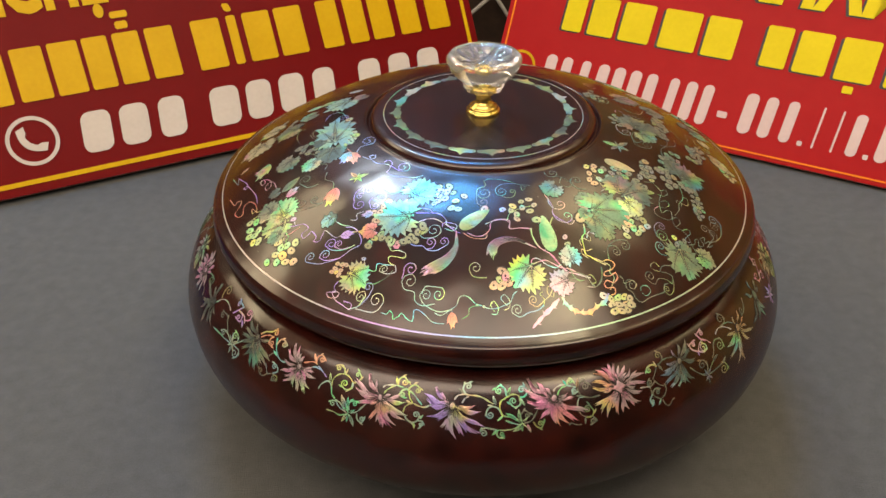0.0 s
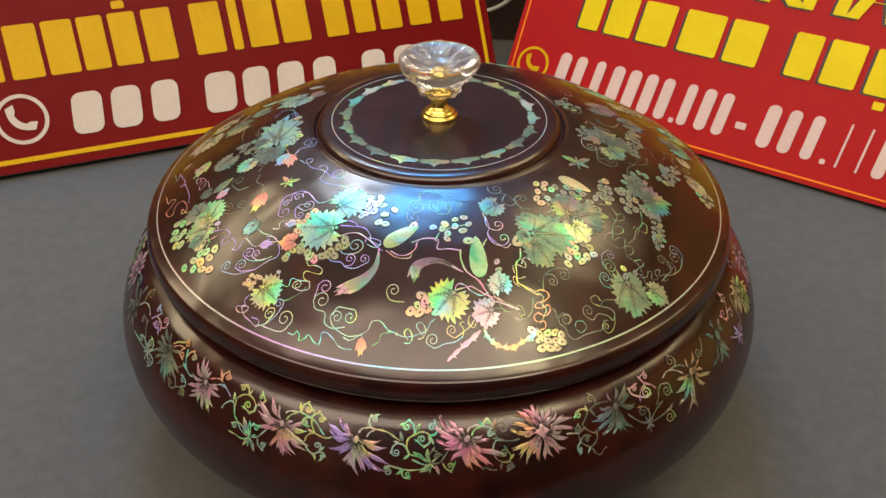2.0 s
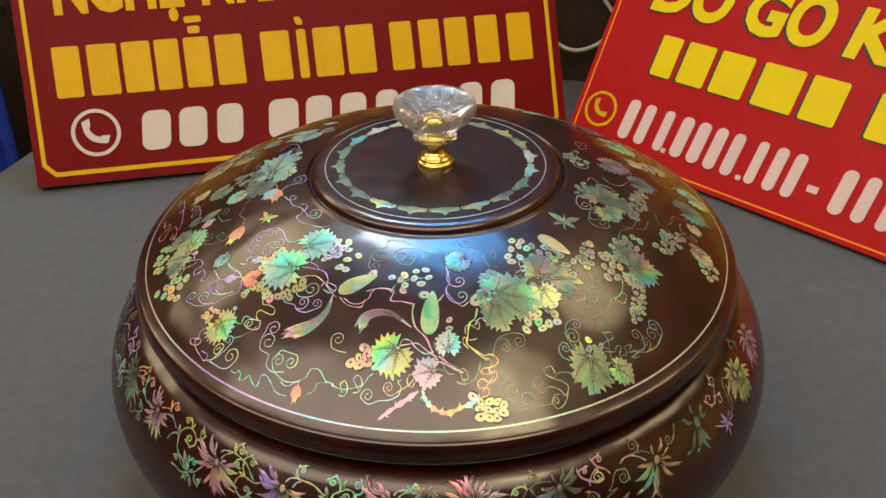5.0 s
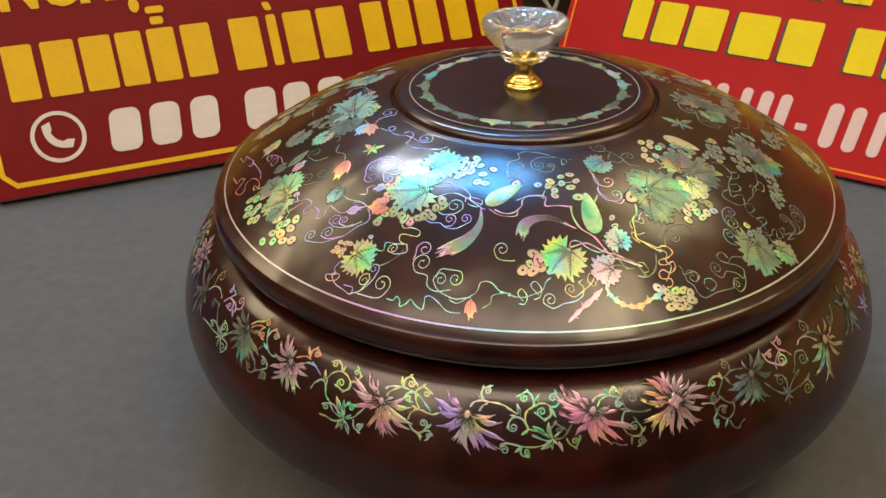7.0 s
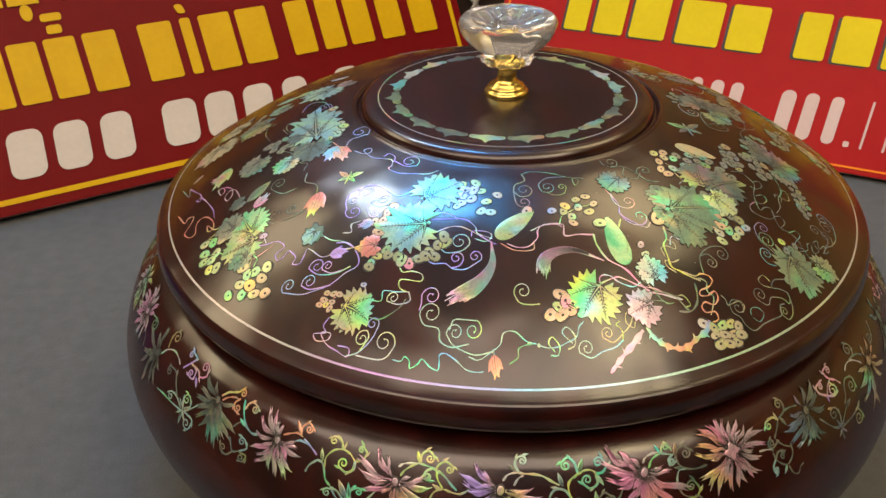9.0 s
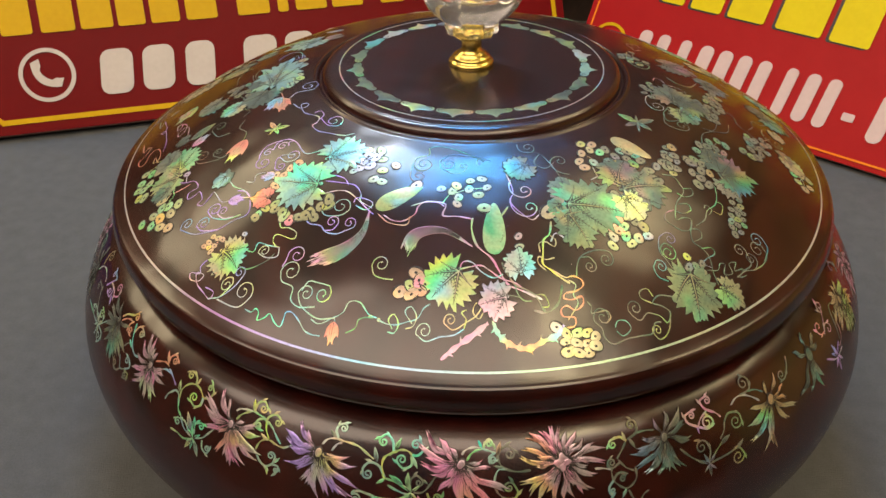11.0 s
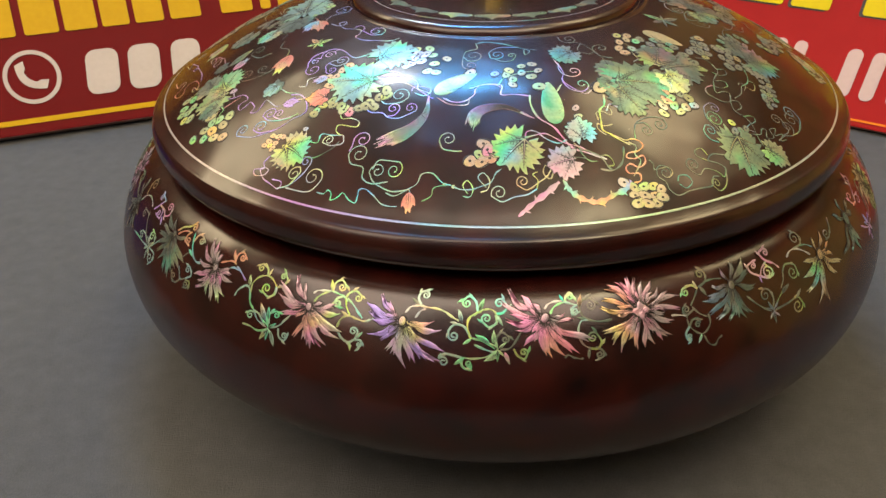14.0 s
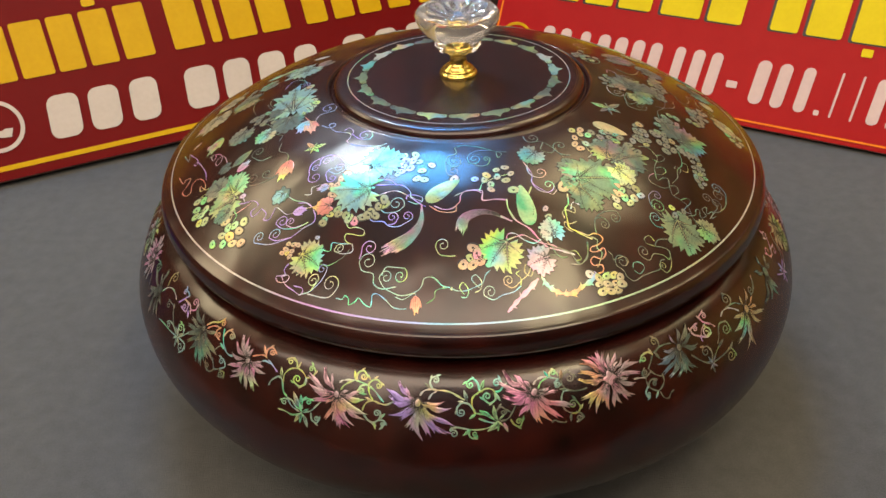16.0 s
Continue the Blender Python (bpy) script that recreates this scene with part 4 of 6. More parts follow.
def ring_line(radius, width, material, name):
    s = Sheet(lid_at)
    pts = [(radius * math.cos(a), radius * math.sin(a)) for a in np.linspace(0, 2 * math.pi, 361)]
    s.ribbon(pts, width, 0.14)
    return s.done(name, material, lid, "thin inlaid mother-of-pearl ring")


ring_line(141.2, 0.62, pearl("rim_pearl", (0.54, 0.26, 0.62), (0.24, 0.44, 0.80), (0.40, 0.66, 0.38), 28, 0.15, True), "rim_ring")
ring_line(52.8, 0.42, W, "top_ring")
for i in range(20):
    a = radians(2.7 + 18 * i)
    u, v = np.array((math.sin(a), -math.cos(a))), np.array((math.cos(a), math.sin(a)))
    s = begin()
    half = [(0.0, 50.4), (0.8, 48.9), (1.9, 47.7), (3.3, 47.1), (4.4, 47.2), (5.5, 46.9), (6.5, 46.2), (6.9, 45.2), (6.5, 44.2), (5.4, 43.6), (4.4, 43.8), (3.4, 44.2), (2.2, 43.6), (0.0, 43.3)]
    outline_ = [u * r + v * w for w, r in half] + [u * r - v * w for w, r in half[-2:0:-1]]
    s.fan(outline_, u * 46.1, 0.16)
    for sgn in (1, -1):
        s.ribbon([u * (45.2 + 0.9 * math.cos(t)) + v * sgn * (5.2 + 0.7 * math.sin(t)) for t in np.linspace(0.2, 5.2, 10)], 0.30, 0.22, 1)
    s.done("bracket_piece", (A, S, W, A, T, A, S)[i * 5 % 7], lid, "bracket-shaped mother-of-pearl piece")

random.seed(5)
# vine, bunches and buds over the left of the dome
leaf(T, -76.3, -28.3, -79.3, -0.2, 0.62)
leaf(S, -77.3, -25.2, -79.3, -38.7)
leaf(S, -83.1, -16.7, -86.7, -22.8)
leaf(S, -97.7, -24.6, -104.7, -33.5)
leaf(L, -84.5, -34.6, -91.0, -41.0)
bud(P, -68.1, -34.3, -71.4, -42.8)
bud(O, -67.6, -35.3, -64.6, -44.7)
bunch(S, 2.0, (-89.8, -17.3), (-92.8, -18.5), (-89.8, -24.4), (-87.4, -24.1), (-93.7, -21.4), (-95.8, -18.0), (-94.2, -23.5), (-97.0, -19.3), (-85.0, -28.0), (-91.0, -26.5))
bunch(T, 2.0, (-69.5, -20.0), (-67.3, -22.8), (-70.1, -24.7), (-68.1, -25.1), (-66.3, -19.5), (-67.5, -16.1), (-71.2, -27.3))
bunch(Y, 2.2, (-71.6, -0.1))
bunch(S, 1.9, (-69.4, -5.8), (-71.6, -6.9), (-73.8, -3.5))
feather(S, -101.5, -51.1, -93.0, -44.7)
bud(P, -98.0, -56.0, -92.8, -51.3)
leaf(S, -102.0, -49.2, -107.7, -50.4)
bud(G, -112.7, -21.0, -117.2, -31.4)
bud(L, -114.0, -26.6, -120.0, -23.8)
vine(P, 0.8, (-116.1, -34.5), (-113.9, -33.8), (-112.3, -36.7), (-113.6, -38.5), (-115.1, -34.6), (-112.3, -34.7), (-109.1, -38.1), (-108.5, -42.2), (-110.1, -44.3), (-111.5, -41.7), (-110.3, -38.9), (-107.7, -39.5), (-105.4, -44.3), (-103.6, -50.4))
vine(V, 0.9, (-130.9, -18.6), (-126.7, -25.1), (-123.6, -29.9), (-123.3, -34.0), (-125.2, -32.0), (-123.0, -32.2), (-119.2, -38.5), (-115.8, -45.2), (-114.3, -51.0))
vine(S, 0.8, (-134.7, -16.0), (-129.9, -25.2), (-130.6, -19.8))
feather(S, -125.9, -12.7, -129.9, -15.9)
vine(O, 0.9, (-132.3, -35.6), (-128.1, -43.3), (-127.0, -41.4), (-124.2, -42.9), (-125.1, -46.8), (-126.7, -50.1), (-124.1, -54.0), (-121.7, -53.7), (-122.1, -49.1), (-120.8, -46.7), (-118.0, -47.5), (-114.7, -52.2), (-113.9, -56.1), (-116.0, -56.6), (-116.6, -53.2), (-113.5, -57.2), (-111.1, -57.9), (-112.6, -60.1), (-114.9, -61.1), (-111.5, -62.4))
leaf(L, -93.4, -72.0, -107.1, -72.1)
leaf(G, -96.1, -70.7, -101.9, -58.3)
leaf(S, -96.4, -76.6, -104.2, -79.1)
leaf(S, -103.9, -64.1, -109.6, -56.4)
bunch(G, 2.2, (-116.1, -62.7), (-115.4, -67.9), (-110.7, -69.9), (-115.1, -71.5), (-112.4, -72.0), (-112.4, -76.2), (-109.6, -76.8))
bunch(L, 2.2, (-112.5, -64.1), (-109.1, -64.6))
bunch(L, 2.3, (-98.9, -82.5), (-99.4, -88.4), (-95.9, -90.5), (-103.4, -90.6), (-91.5, -89.5))
bunch(G, 2.1, (-97.0, -85.9), (-94.4, -85.8), (-89.8, -86.1), (-98.3, -92.7))
bunch(O, 2.2, (-94.0, -94.1), (-89.9, -95.7))
vine(L, 0.8, (-95.6, -78.8), (-94.0, -81.3), (-94.9, -83.4), (-95.7, -86.0))
vine(L, 0.7, (-94.4, -85.8), (-92.9, -87.7), (-91.5, -89.5))
vine(L, 0.7, (-94.4, -85.8), (-91.7, -86.5), (-89.8, -86.1))
vine(L, 0.7, (-95.7, -86.0), (-96.8, -89.3), (-97.3, -91.5), (-94.0, -94.1), (-89.9, -95.7))
vine(L, 0.7, (-107.0, -72.6), (-110.7, -69.9), (-114.1, -69.2))
vine(L, 0.7, (-110.7, -69.9), (-112.2, -72.2), (-112.3, -75.8))
vine(L, 0.7, (-109.8, -66.7), (-112.5, -64.1), (-116.1, -62.7))
bunch(V, 1.8, (-92.5, -72.4))
vine(V, 0.8, (-92.2, -73.2), (-91.1, -76.3))
leaf(Y, -121.2, 12.4, -125.1, -3.2)
leaf(S, -98.6, 7.1, -112.3, 7.5)
leaf(Y, -112.5, 18.0, -123.1, 24.3)
bunch(S, 2.0, (-111.5, 27.6), (-106.6, 17.0), (-104.7, 20.4), (-111.9, 20.1), (-106.7, 10.3), (-102.5, 1.7))
vine(S, 0.8, (-83.8, -17.6), (-87.9, -13.3), (-90.6, -7.4), (-89.9, -3.1), (-86.8, -6.9), (-86.8, -12.5), (-89.2, -13.4), (-92.0, -7.4))
vine(S, 0.7, (-95.4, 1.4), (-99.2, 2.3), (-99.7, -5.5), (-96.5, -14.3))
scroll(B, 0.8, 1, (-85.2, 5.2), (-83.5, 11.6), (-79.8, 12.8), (-75.7, 9.3), (-72.9, 1.2), (-76.0, 3.7))
feather(L, -82.5, 32.9, -91.4, 29.5)
feather(P, -89.7, 30.0, -99.6, 31.8)
leaf(T, -71.9, 29.3, -83.8, 19.0)
feather(W, -76.0, 42.3, -67.4, 42.2)
leaf(S, -64.1, 31.3, -71.0, 27.6)
leaf(S, -91.4, 20.1, -100.6, 17.8)
bud(O, -72.6, -60.8, -75.8, -71.0)
moth(L, -62.7, -56.3, 2.5, 20)
leaf(T, -72.8, -78.1, -77.1, -82.2)
bud(V, -68.1, -90.2, -62.1, -90.0)
leaf(O, -51.0, -90.9, -58.4, -90.8)
bud(V, -53.4, -81.7, -58.7, -81.7)
leaf(T, -38.8, -75.5, -24.9, -69.6)
leaf(T, -32.8, -86.9, -49.6, -85.8)
bunch(O, 2.0, (-46.4, -77.1), (-48.9, -78.9), (-50.2, -81.7), (-53.1, -81.6), (-55.5, -81.4), (-51.7, -86.1), (-49.0, -84.7))
bunch(A, 2.1, (-30.5, -92.7), (-32.5, -95.5), (-35.3, -97.1), (-38.9, -99.3), (-29.9, -95.2), (-33.9, -99.4), (-36.6, -98.6))
bunch(O, 2.0, (-44.2, -98.8), (-41.9, -100.2))
bunch(B, 2.1, (-23.2, -70.1), (-22.2, -73.3), (-23.2, -76.2), (-21.2, -75.5), (-23.9, -79.0), (-20.4, -77.8), (-19.1, -73.7))
bunch(G, 1.9, (-18.4, -70.4), (-15.5, -79.8), (-16.9, -74.4))
bunch(Y, 1.9, (-11.6, -77.1))
bunch(T, 1.9, (-17.6, -83.8), (-14.5, -84.6), (-25.4, -80.4))
bunch(A, 1.9, (-49.3, -93.5), (-48.6, -95.8), (-52.3, -95.2), (-54.1, -97.0), (-55.0, -98.3), (-45.3, -97.1))
# small flower spray and scrolls above the rim
leaf(Y, -64.6, -107.6, -55.6, -115.0)
grapes(O, -67.4, -105.9, 2.9, 3.1, 3.2, 8, 1.2)
disc(O, -63.0, -115.2, 1.8)
disc(P, -56.6, -103.9, 1.1)
plume(P, 7.5, (-15.4, -96.7), (-15.9, -104.6), (-21.1, -110.8), (-31.1, -115.4))
egg(L, -13.6, -95.6, -0.5, -85.2)
bud(O, -17.7, -131.3, -17.4, -137.3)
disc(G, -6.8, -129.0, 0.7)
disc(G, -4.1, -129.7, 0.7)
leaf(S, -75.0, -82.9, -73.5, -76.4)
# middle spray with plumes, twigs and bunches
disc(O, -2.7, -85.1, 2.2)
egg(G, 26.6, -105.6, 23.4, -88.0)
disc(G, 20.8, -90.7, 2.3)
vine(L, 1.2, (26.5, -92.6), (28.1, -88.4))
plume(P, 6.0, (19.6, -104.5), (9.7, -100.9), (1.4, -103.5), (-0.7, -110.6))
bunch(O, 2.3, (4.1, -115.3), (3.1, -119.4), (5.5, -117.4), (6.4, -120.2), (0.3, -121.4), (7.6, -118.3), (4.1, -121.7))
leaf(L, 18.4, -110.6, 11.0, -121.8, 1.05)
leaf(P, 34.0, -116.6, 25.6, -121.0)
leaf(W, 35.9, -111.0, 33.3, -102.8)
disc(P, 32.8, -98.0, 1.5)
disc(P, 33.7, -101.2, 1.4)
vine(P, 1.5, (42.9, -115.3), (36.7, -114.4), (32.1, -113.6), (28.9, -110.3), (25.9, -106.9), (20.9, -103.9), (18.3, -99.1), (17.8, -95.0))
vine(P, 1.2, (17.9, -95.4), (13.1, -95.3), (8.4, -95.7), (8.3, -91.4), (2.5, -91.4), (-2.5, -93.7))
vine(V, 1.2, (48.5, -95.2), (44.2, -93.8), (42.9, -97.1))
branch(P, (16.3, -137.4), (19.7, -133.9), (23.9, -130.0), (28.2, -125.5))
branch(O, (29.4, -124.6), (31.4, -127.4), (33.6, -128.9), (37.2, -129.8), (41.0, -129.3), (44.9, -126.4), (48.4, -123.9), (50.2, -120.5))
bunch(L, 2.0, (51.3, -122.4), (54.2, -121.4), (57.1, -120.4), (59.6, -120.7), (51.5, -124.9), (54.6, -124.0), (57.6, -123.2), (60.1, -123.2), (52.4, -126.9), (55.5, -126.3), (58.3, -125.6))
disc(W, 48.1, -121.6, 2.0)
leaf(A, 42.6, -83.2, 62.7, -78.3, 0.86)
leaf(A, 45.6, -83.7, 54.3, -94.8, 0.8)
leaf(S, 46.9, -81.6, 43.5, -71.9)
leaf(A, 45.3, -82.4, 40.9, -86.4)
leaf(S, 60.9, -70.9, 76.0, -62.3, 0.85)
leaf(S, 61.5, -70.1, 63.2, -56.7)
leaf(T, 62.4, -71.1, 70.6, -78.3)
bunch(S, 2.0, (56.5, -52.3), (60.0, -54.7), (61.6, -51.0), (58.1, -58.1), (60.9, -57.6), (64.0, -54.1), (66.4, -55.9), (55.9, -61.9), (68.9, -53.0), (71.9, -56.5), (73.4, -59.9), (70.5, -59.6), (74.3, -53.3), (76.4, -49.8), (77.5, -46.2), (79.6, -39.7), (80.3, -44.3), (81.5, -50.4), (79.0, -50.3), (75.3, -60.1), (66.8, -51.3), (64.0, -50.3))
bunch(Y, 1.8, (47.9, -52.5), (51.6, -51.4), (48.6, -57.4), (51.2, -54.6), (54.6, -54.5), (48.4, -61.8))
bunch(O, 2.0, (53.0, -60.6), (50.4, -64.2))
bunch(S, 2.1, (61.0, -73.1), (62.9, -75.5), (66.6, -79.1), (63.8, -78.3), (68.9, -80.5), (71.2, -81.5))
bunch(L, 2.0, (58.4, -86.5), (65.1, -84.0), (66.1, -87.0), (63.6, -86.2))
bunch(O, 2.1, (62.4, -82.2), (61.4, -85.7), (62.0, -88.8), (70.1, -86.1), (72.9, -84.2))
bunch(G, 2.2, (62.2, -91.9), (68.0, -89.0))
bunch(L, 2.9, (40.7, -87.1))
vine(Y, 0.8, (54.2, -65.6), (53.0, -62.7), (52.8, -59.8), (50.5, -57.8))
vine(S, 0.9, (52.9, -69.3), (55.0, -66.9), (57.0, -66.0))
vine(S, 0.9, (55.0, -66.9), (53.8, -64.6))
vine(S, 0.8, (57.7, -72.2), (56.1, -70.8), (54.5, -69.9))
curl(B, 0.8, 27.1, -77.2, 32.3, -80.5, 1)
curl(V, 0.8, 28.2, -85.0, 35.0, -86.9, 1)
vine(V, 0.8, (25.3, -74.8), (28.6, -81.6), (28.8, -86.9), (35.7, -91.2), (38.2, -88.9))
curl(S, 0.7, 26.7, -59.3, 30.5, -60.1, 1)
leaf(S, 32.6, -67.6, 25.8, -74.7)
vine(S, 0.8, (30.0, -62.5), (34.7, -62.4), (39.6, -66.8), (42.9, -71.4))
vine(S, 0.8, (34.7, -62.4), (33.6, -67.2), (37.6, -68.8), (40.1, -65.0))
curl(S, 0.8, 45.8, -69.0, 41.9, -63.7, -1)
bunch(L, 1.7, (10.3, -83.4), (9.4, -85.7), (14.4, -80.5), (14.5, -84.0), (17.9, -78.8), (20.2, -82.2), (18.0, -85.7), (11.8, -88.0))
bunch(O, 1.8, (12.0, -90.6))
bunch(B, 1.8, (5.7, -85.5))
vine(L, .7, (7.2, -91.6), (8.5, -88.0), (9.9, -86.9), (11.8, -88.0))
vine(L, .7, (9.9, -86.9), (14.5, -84.0), (17.3, -83.2), (20.2, -82.2))
# large leaves and bunches over the right of the dome
egg(Y, 58.0, -45.0, 72.5, -49.8)
leaf(S, 95.5, -44.8, 107.9, -37.1)
leaf(S, 95.4, -44.1, 98.1, -31.4)
leaf(S, 96.0, -45.3, 104.2, -49.9)
grapes(S, 90.1, -47.5, -1.2, 7.6, 4.0, 9, 2.0)
grapes(S, 94.6, -29.5, 6.1, 6.2, 4.1, 10, 1.9)
grapes(S, 102.9, -59.5, 0.1, 9.6, 3.0, 17, 1.4)
disc(S, 84.8, -43.5, 1.8)
grapes(S, 79.3, -46.9, -1.4, 8.3, 2.5, 9, 1.6)
leaf(A, 86.3, -88.0, 90.6, -103.0, 0.9)
leaf(A, 95.9, -90.2, 104.6, -91.6)
disc(G, 85.8, -85.6, 1.6)
grapes(S, 88.7, -88.3, 2.8, 3.4, 2.1, 6, 1.5)
leaf(Y, 124.1, -7.2, 133.4, -10.2)
grapes(S, 113.1, -13.7, 5.5, 10.5, 4.0, 12, 2.0)
grapes(L, 132.2, -14.0, -0.3, 6.6, 3.7, 8, 2.2)
# spray behind, by the top disc
moth(S, 67.0, -30.5, 3.6, -10)
leaf(S, 81.1, -10.1, 90.6, 0.4)
leaf(S, 81.1, -10.1, 79.6, 5.1)
leaf(S, 81.1, -10.1, 88.8, -17.8)
grapes(S, 96.6, 3.3, 1.2, 15.3, 4.0, 18, 1.9)
grapes(S, 71.3, -2.6, -1.1, 7.0, 3.5, 8, 1.5)
leaf(S, 74.9, 31.9, 89.2, 34.3)
grapes(S, 64.3, 28.4, -1.5, 9.8, 5.3, 9, 1.7)
leaf(S, 91.5, 22.4, 102.4, 28.0)
grapes(S, 113.0, -12.4, -0.6, 7.6, 3.9, 10, 1.7)
leaf(Y, 122.3, 12.8, 126.5, 7.1)
leaf(S, 122.3, -7.8, 129.9, -6.2)
leaf(Y, 119.0, 40.8, 128.7, 52.8)
leaf(Y, 88.0, 47.8, 95.9, 51.5)
# fine tendrils and scrolls over the dome
scroll(V, .8, -1, (-66.0, -86.1), (-61.6, -87.8), (-58.6, -93.1), (-58.7, -96.8), (-62.8, -98.3), (-67.6, -100.8), (-73.1, -101.2), (-77.6, -100.8), (-83.7, -98.0), (-81.7, -96.3))
scroll(V, .8, -1, (-67.6, -101.0), (-74.1, -100.3), (-77.3, -98.1), (-74.6, -97.5))
scroll(V, .8, -1, (-61.0, -96.4), (-66.0, -97.4), (-71.7, -96.0), (-75.1, -92.8), (-72.2, -92.8))
scroll(V, .8, -1, (-63.6, -96.9), (-67.3, -96.9), (-70.4, -94.8), (-68.6, -93.9))
vine(V, .8, (-99.8, -76.8), (-96.7, -74.8), (-92.0, -76.5), (-87.0, -77.3), (-84.3, -80.6), (-87.2, -82.5), (-86.3, -85.3), (-83.8, -84.3), (-82.4, -83.1), (-79.9, -86.7), (-80.9, -88.8), (-78.4, -89.6), (-76.9, -87.0), (-75.6, -85.0), (-70.9, -89.8), (-67.4, -90.0))
vine(V, .8, (-96.8, -83.6), (-96.0, -80.6), (-92.6, -79.9), (-88.1, -78.1))
vine(V, .8, (-63.4, -89.7), (-59.9, -89.7), (-56.8, -89.5))
vine(V, .8, (-59.9, -89.7), (-63.7, -86.3), (-68.1, -84.1), (-72.8, -79.3))
vine(V, .9, (-64.0, -82.8), (-61.0, -83.4), (-61.0, -80.4), (-57.7, -79.8))
scroll(V, .8, 1, (-40.7, -70.9), (-45.7, -71.7), (-51.1, -65.5), (-55.3, -63.5), (-58.3, -65.2), (-58.8, -68.8), (-60.4, -70.0))
scroll(V, .8, 1, (-52.1, -64.6), (-53.9, -65.2), (-53.4, -67.5), (-55.8, -67.1))
scroll(V, .8, 1, (-57.3, -63.9), (-61.8, -66.1), (-63.2, -70.0), (-62.8, -73.0), (-60.2, -75.0))
scroll(V, .8, 1, (-49.8, -71.9), (-53.9, -72.2), (-55.6, -74.5), (-55.0, -76.9), (-52.8, -77.6))
scroll(V, .8, 1, (-54.6, -73.2), (-51.3, -75.6), (-48.4, -74.9), (-50.1, -72.5))
scroll(S, .7, -1, (-78.4, -47.7), (-78.8, -52.6), (-74.6, -56.1), (-74.1, -60.7), (-77.2, -63.9), (-78.3, -67.3), (-82.6, -68.8), (-89.3, -68.2), (-92.6, -65.0), (-89.4, -64.7))
scroll(S, .7, -1, (-77.2, -63.9), (-79.0, -68.2), (-83.5, -66.5), (-82.8, -64.4))
scroll(S, .7, -1, (-82.0, -54.6), (-87.1, -54.7), (-91.9, -50.0), (-89.1, -48.2))
vine(W, .8, (-45.2, -100.5), (-44.0, -102.7), (-41.1, -103.0), (-38.0, -104.8), (-38.6, -106.9), (-44.5, -105.1), (-45.4, -107.0), (-44.1, -108.8), (-42.3, -109.6))
scroll(W, .8, -1, (-42.3, -109.6), (-42.2, -112.5), (-46.0, -112.7), (-49.3, -111.0), (-47.2, -110.5))
vine(W, .8, (-59.3, -106.9), (-56.0, -107.1), (-54.2, -109.4), (-51.1, -110.5), (-50.3, -107.6), (-46.5, -108.7), (-42.3, -109.6))
vine(W, .7, (-54.8, -108.7), (-56.0, -106.5), (-56.2, -104.4))
scroll(V, .8, 1, (-36.7, -99.7), (-34.3, -101.7), (-30.5, -102.4), (-28.2, -104.5), (-24.5, -105.2), (-21.4, -103.9), (-19.2, -102.7), (-21.0, -101.3))
scroll(V, .8, 1, (-28.9, -104.1), (-26.1, -103.8), (-24.8, -102.1), (-26.9, -101.0))
scroll(T, .8, 1, (-31.7, -97.1), (-29.6, -98.8), (-24.9, -98.7), (-22.4, -96.9), (-25.5, -95.4))
vine(V, .9, (-33.8, -85.2), (-27.3, -86.0), (-22.9, -87.0), (-20.0, -90.5), (-19.5, -93.1), (-14.9, -95.7))
vine(V, .9, (-32.4, -90.4), (-28.4, -89.3), (-24.5, -89.8), (-19.9, -93.2), (-15.7, -96.7), (-13.9, -97.8))
vine(V, .8, (-21.6, -94.0), (-21.1, -92.1), (-18.4, -92.2), (-15.5, -93.4), (-15.3, -95.2), (-17.3, -96.4), (-20.7, -94.9))
vine(V, .8, (-31.2, -82.6), (-27.6, -84.0), (-25.5, -86.5))
scroll(S, .7, 1, (-2.3, -66.9), (-1.6, -70.6), (-5.2, -72.7), (-5.9, -77.1), (-5.8, -80.6), (-3.0, -81.0))
scroll(S, .7, 1, (-6.1, -75.7), (-4.2, -78.3), (-2.4, -75.3))
scroll(S, .7, 1, (12.8, -68.9), (6.3, -69.5), (3.0, -72.7), (3.5, -76.2), (5.7, -74.2))
scroll(S, .7, 1, (4.3, -76.5), (7.7, -78.2), (11.0, -77.4), (12.2, -74.5), (10.7, -74.2))
vine(S, .7, (-2.2, -67.2), (1.0, -65.8), (7.4, -66.8), (12.8, -68.9), (16.9, -70.7), (15.4, -73.3), (15.2, -69.7), (19.3, -69.9))
vine(P, .9, (-10.6, -97.8), (-7.1, -99.5), (-3.4, -99.2), (-0.5, -96.3), (-0.2, -93.8), (1.8, -91.5), (6.0, -91.3), (8.2, -92.4))
vine(O, .8, (-12.5, -97.6), (-8.2, -100.4), (-2.5, -100.6), (-1.9, -97.4))
scroll(T, .8, -1, (-24.9, -127.6), (-30.1, -127.8), (-33.4, -125.6), (-33.8, -122.1), (-38.0, -120.3), (-39.3, -117.2), (-35.7, -117.4))
scroll(V, .8, -1, (-39.3, -115.9), (-38.6, -113.9), (-38.3, -111.3), (-35.3, -112.3))
scroll(T, .8, -1, (-17.7, -130.4), (-23.0, -130.8), (-27.3, -128.9), (-29.9, -126.9), (-31.4, -124.0), (-28.7, -123.9))
scroll(T, .8, -1, (-30.5, -123.1), (-28.9, -120.4), (-25.7, -120.7), (-21.8, -121.5), (-23.4, -124.0))
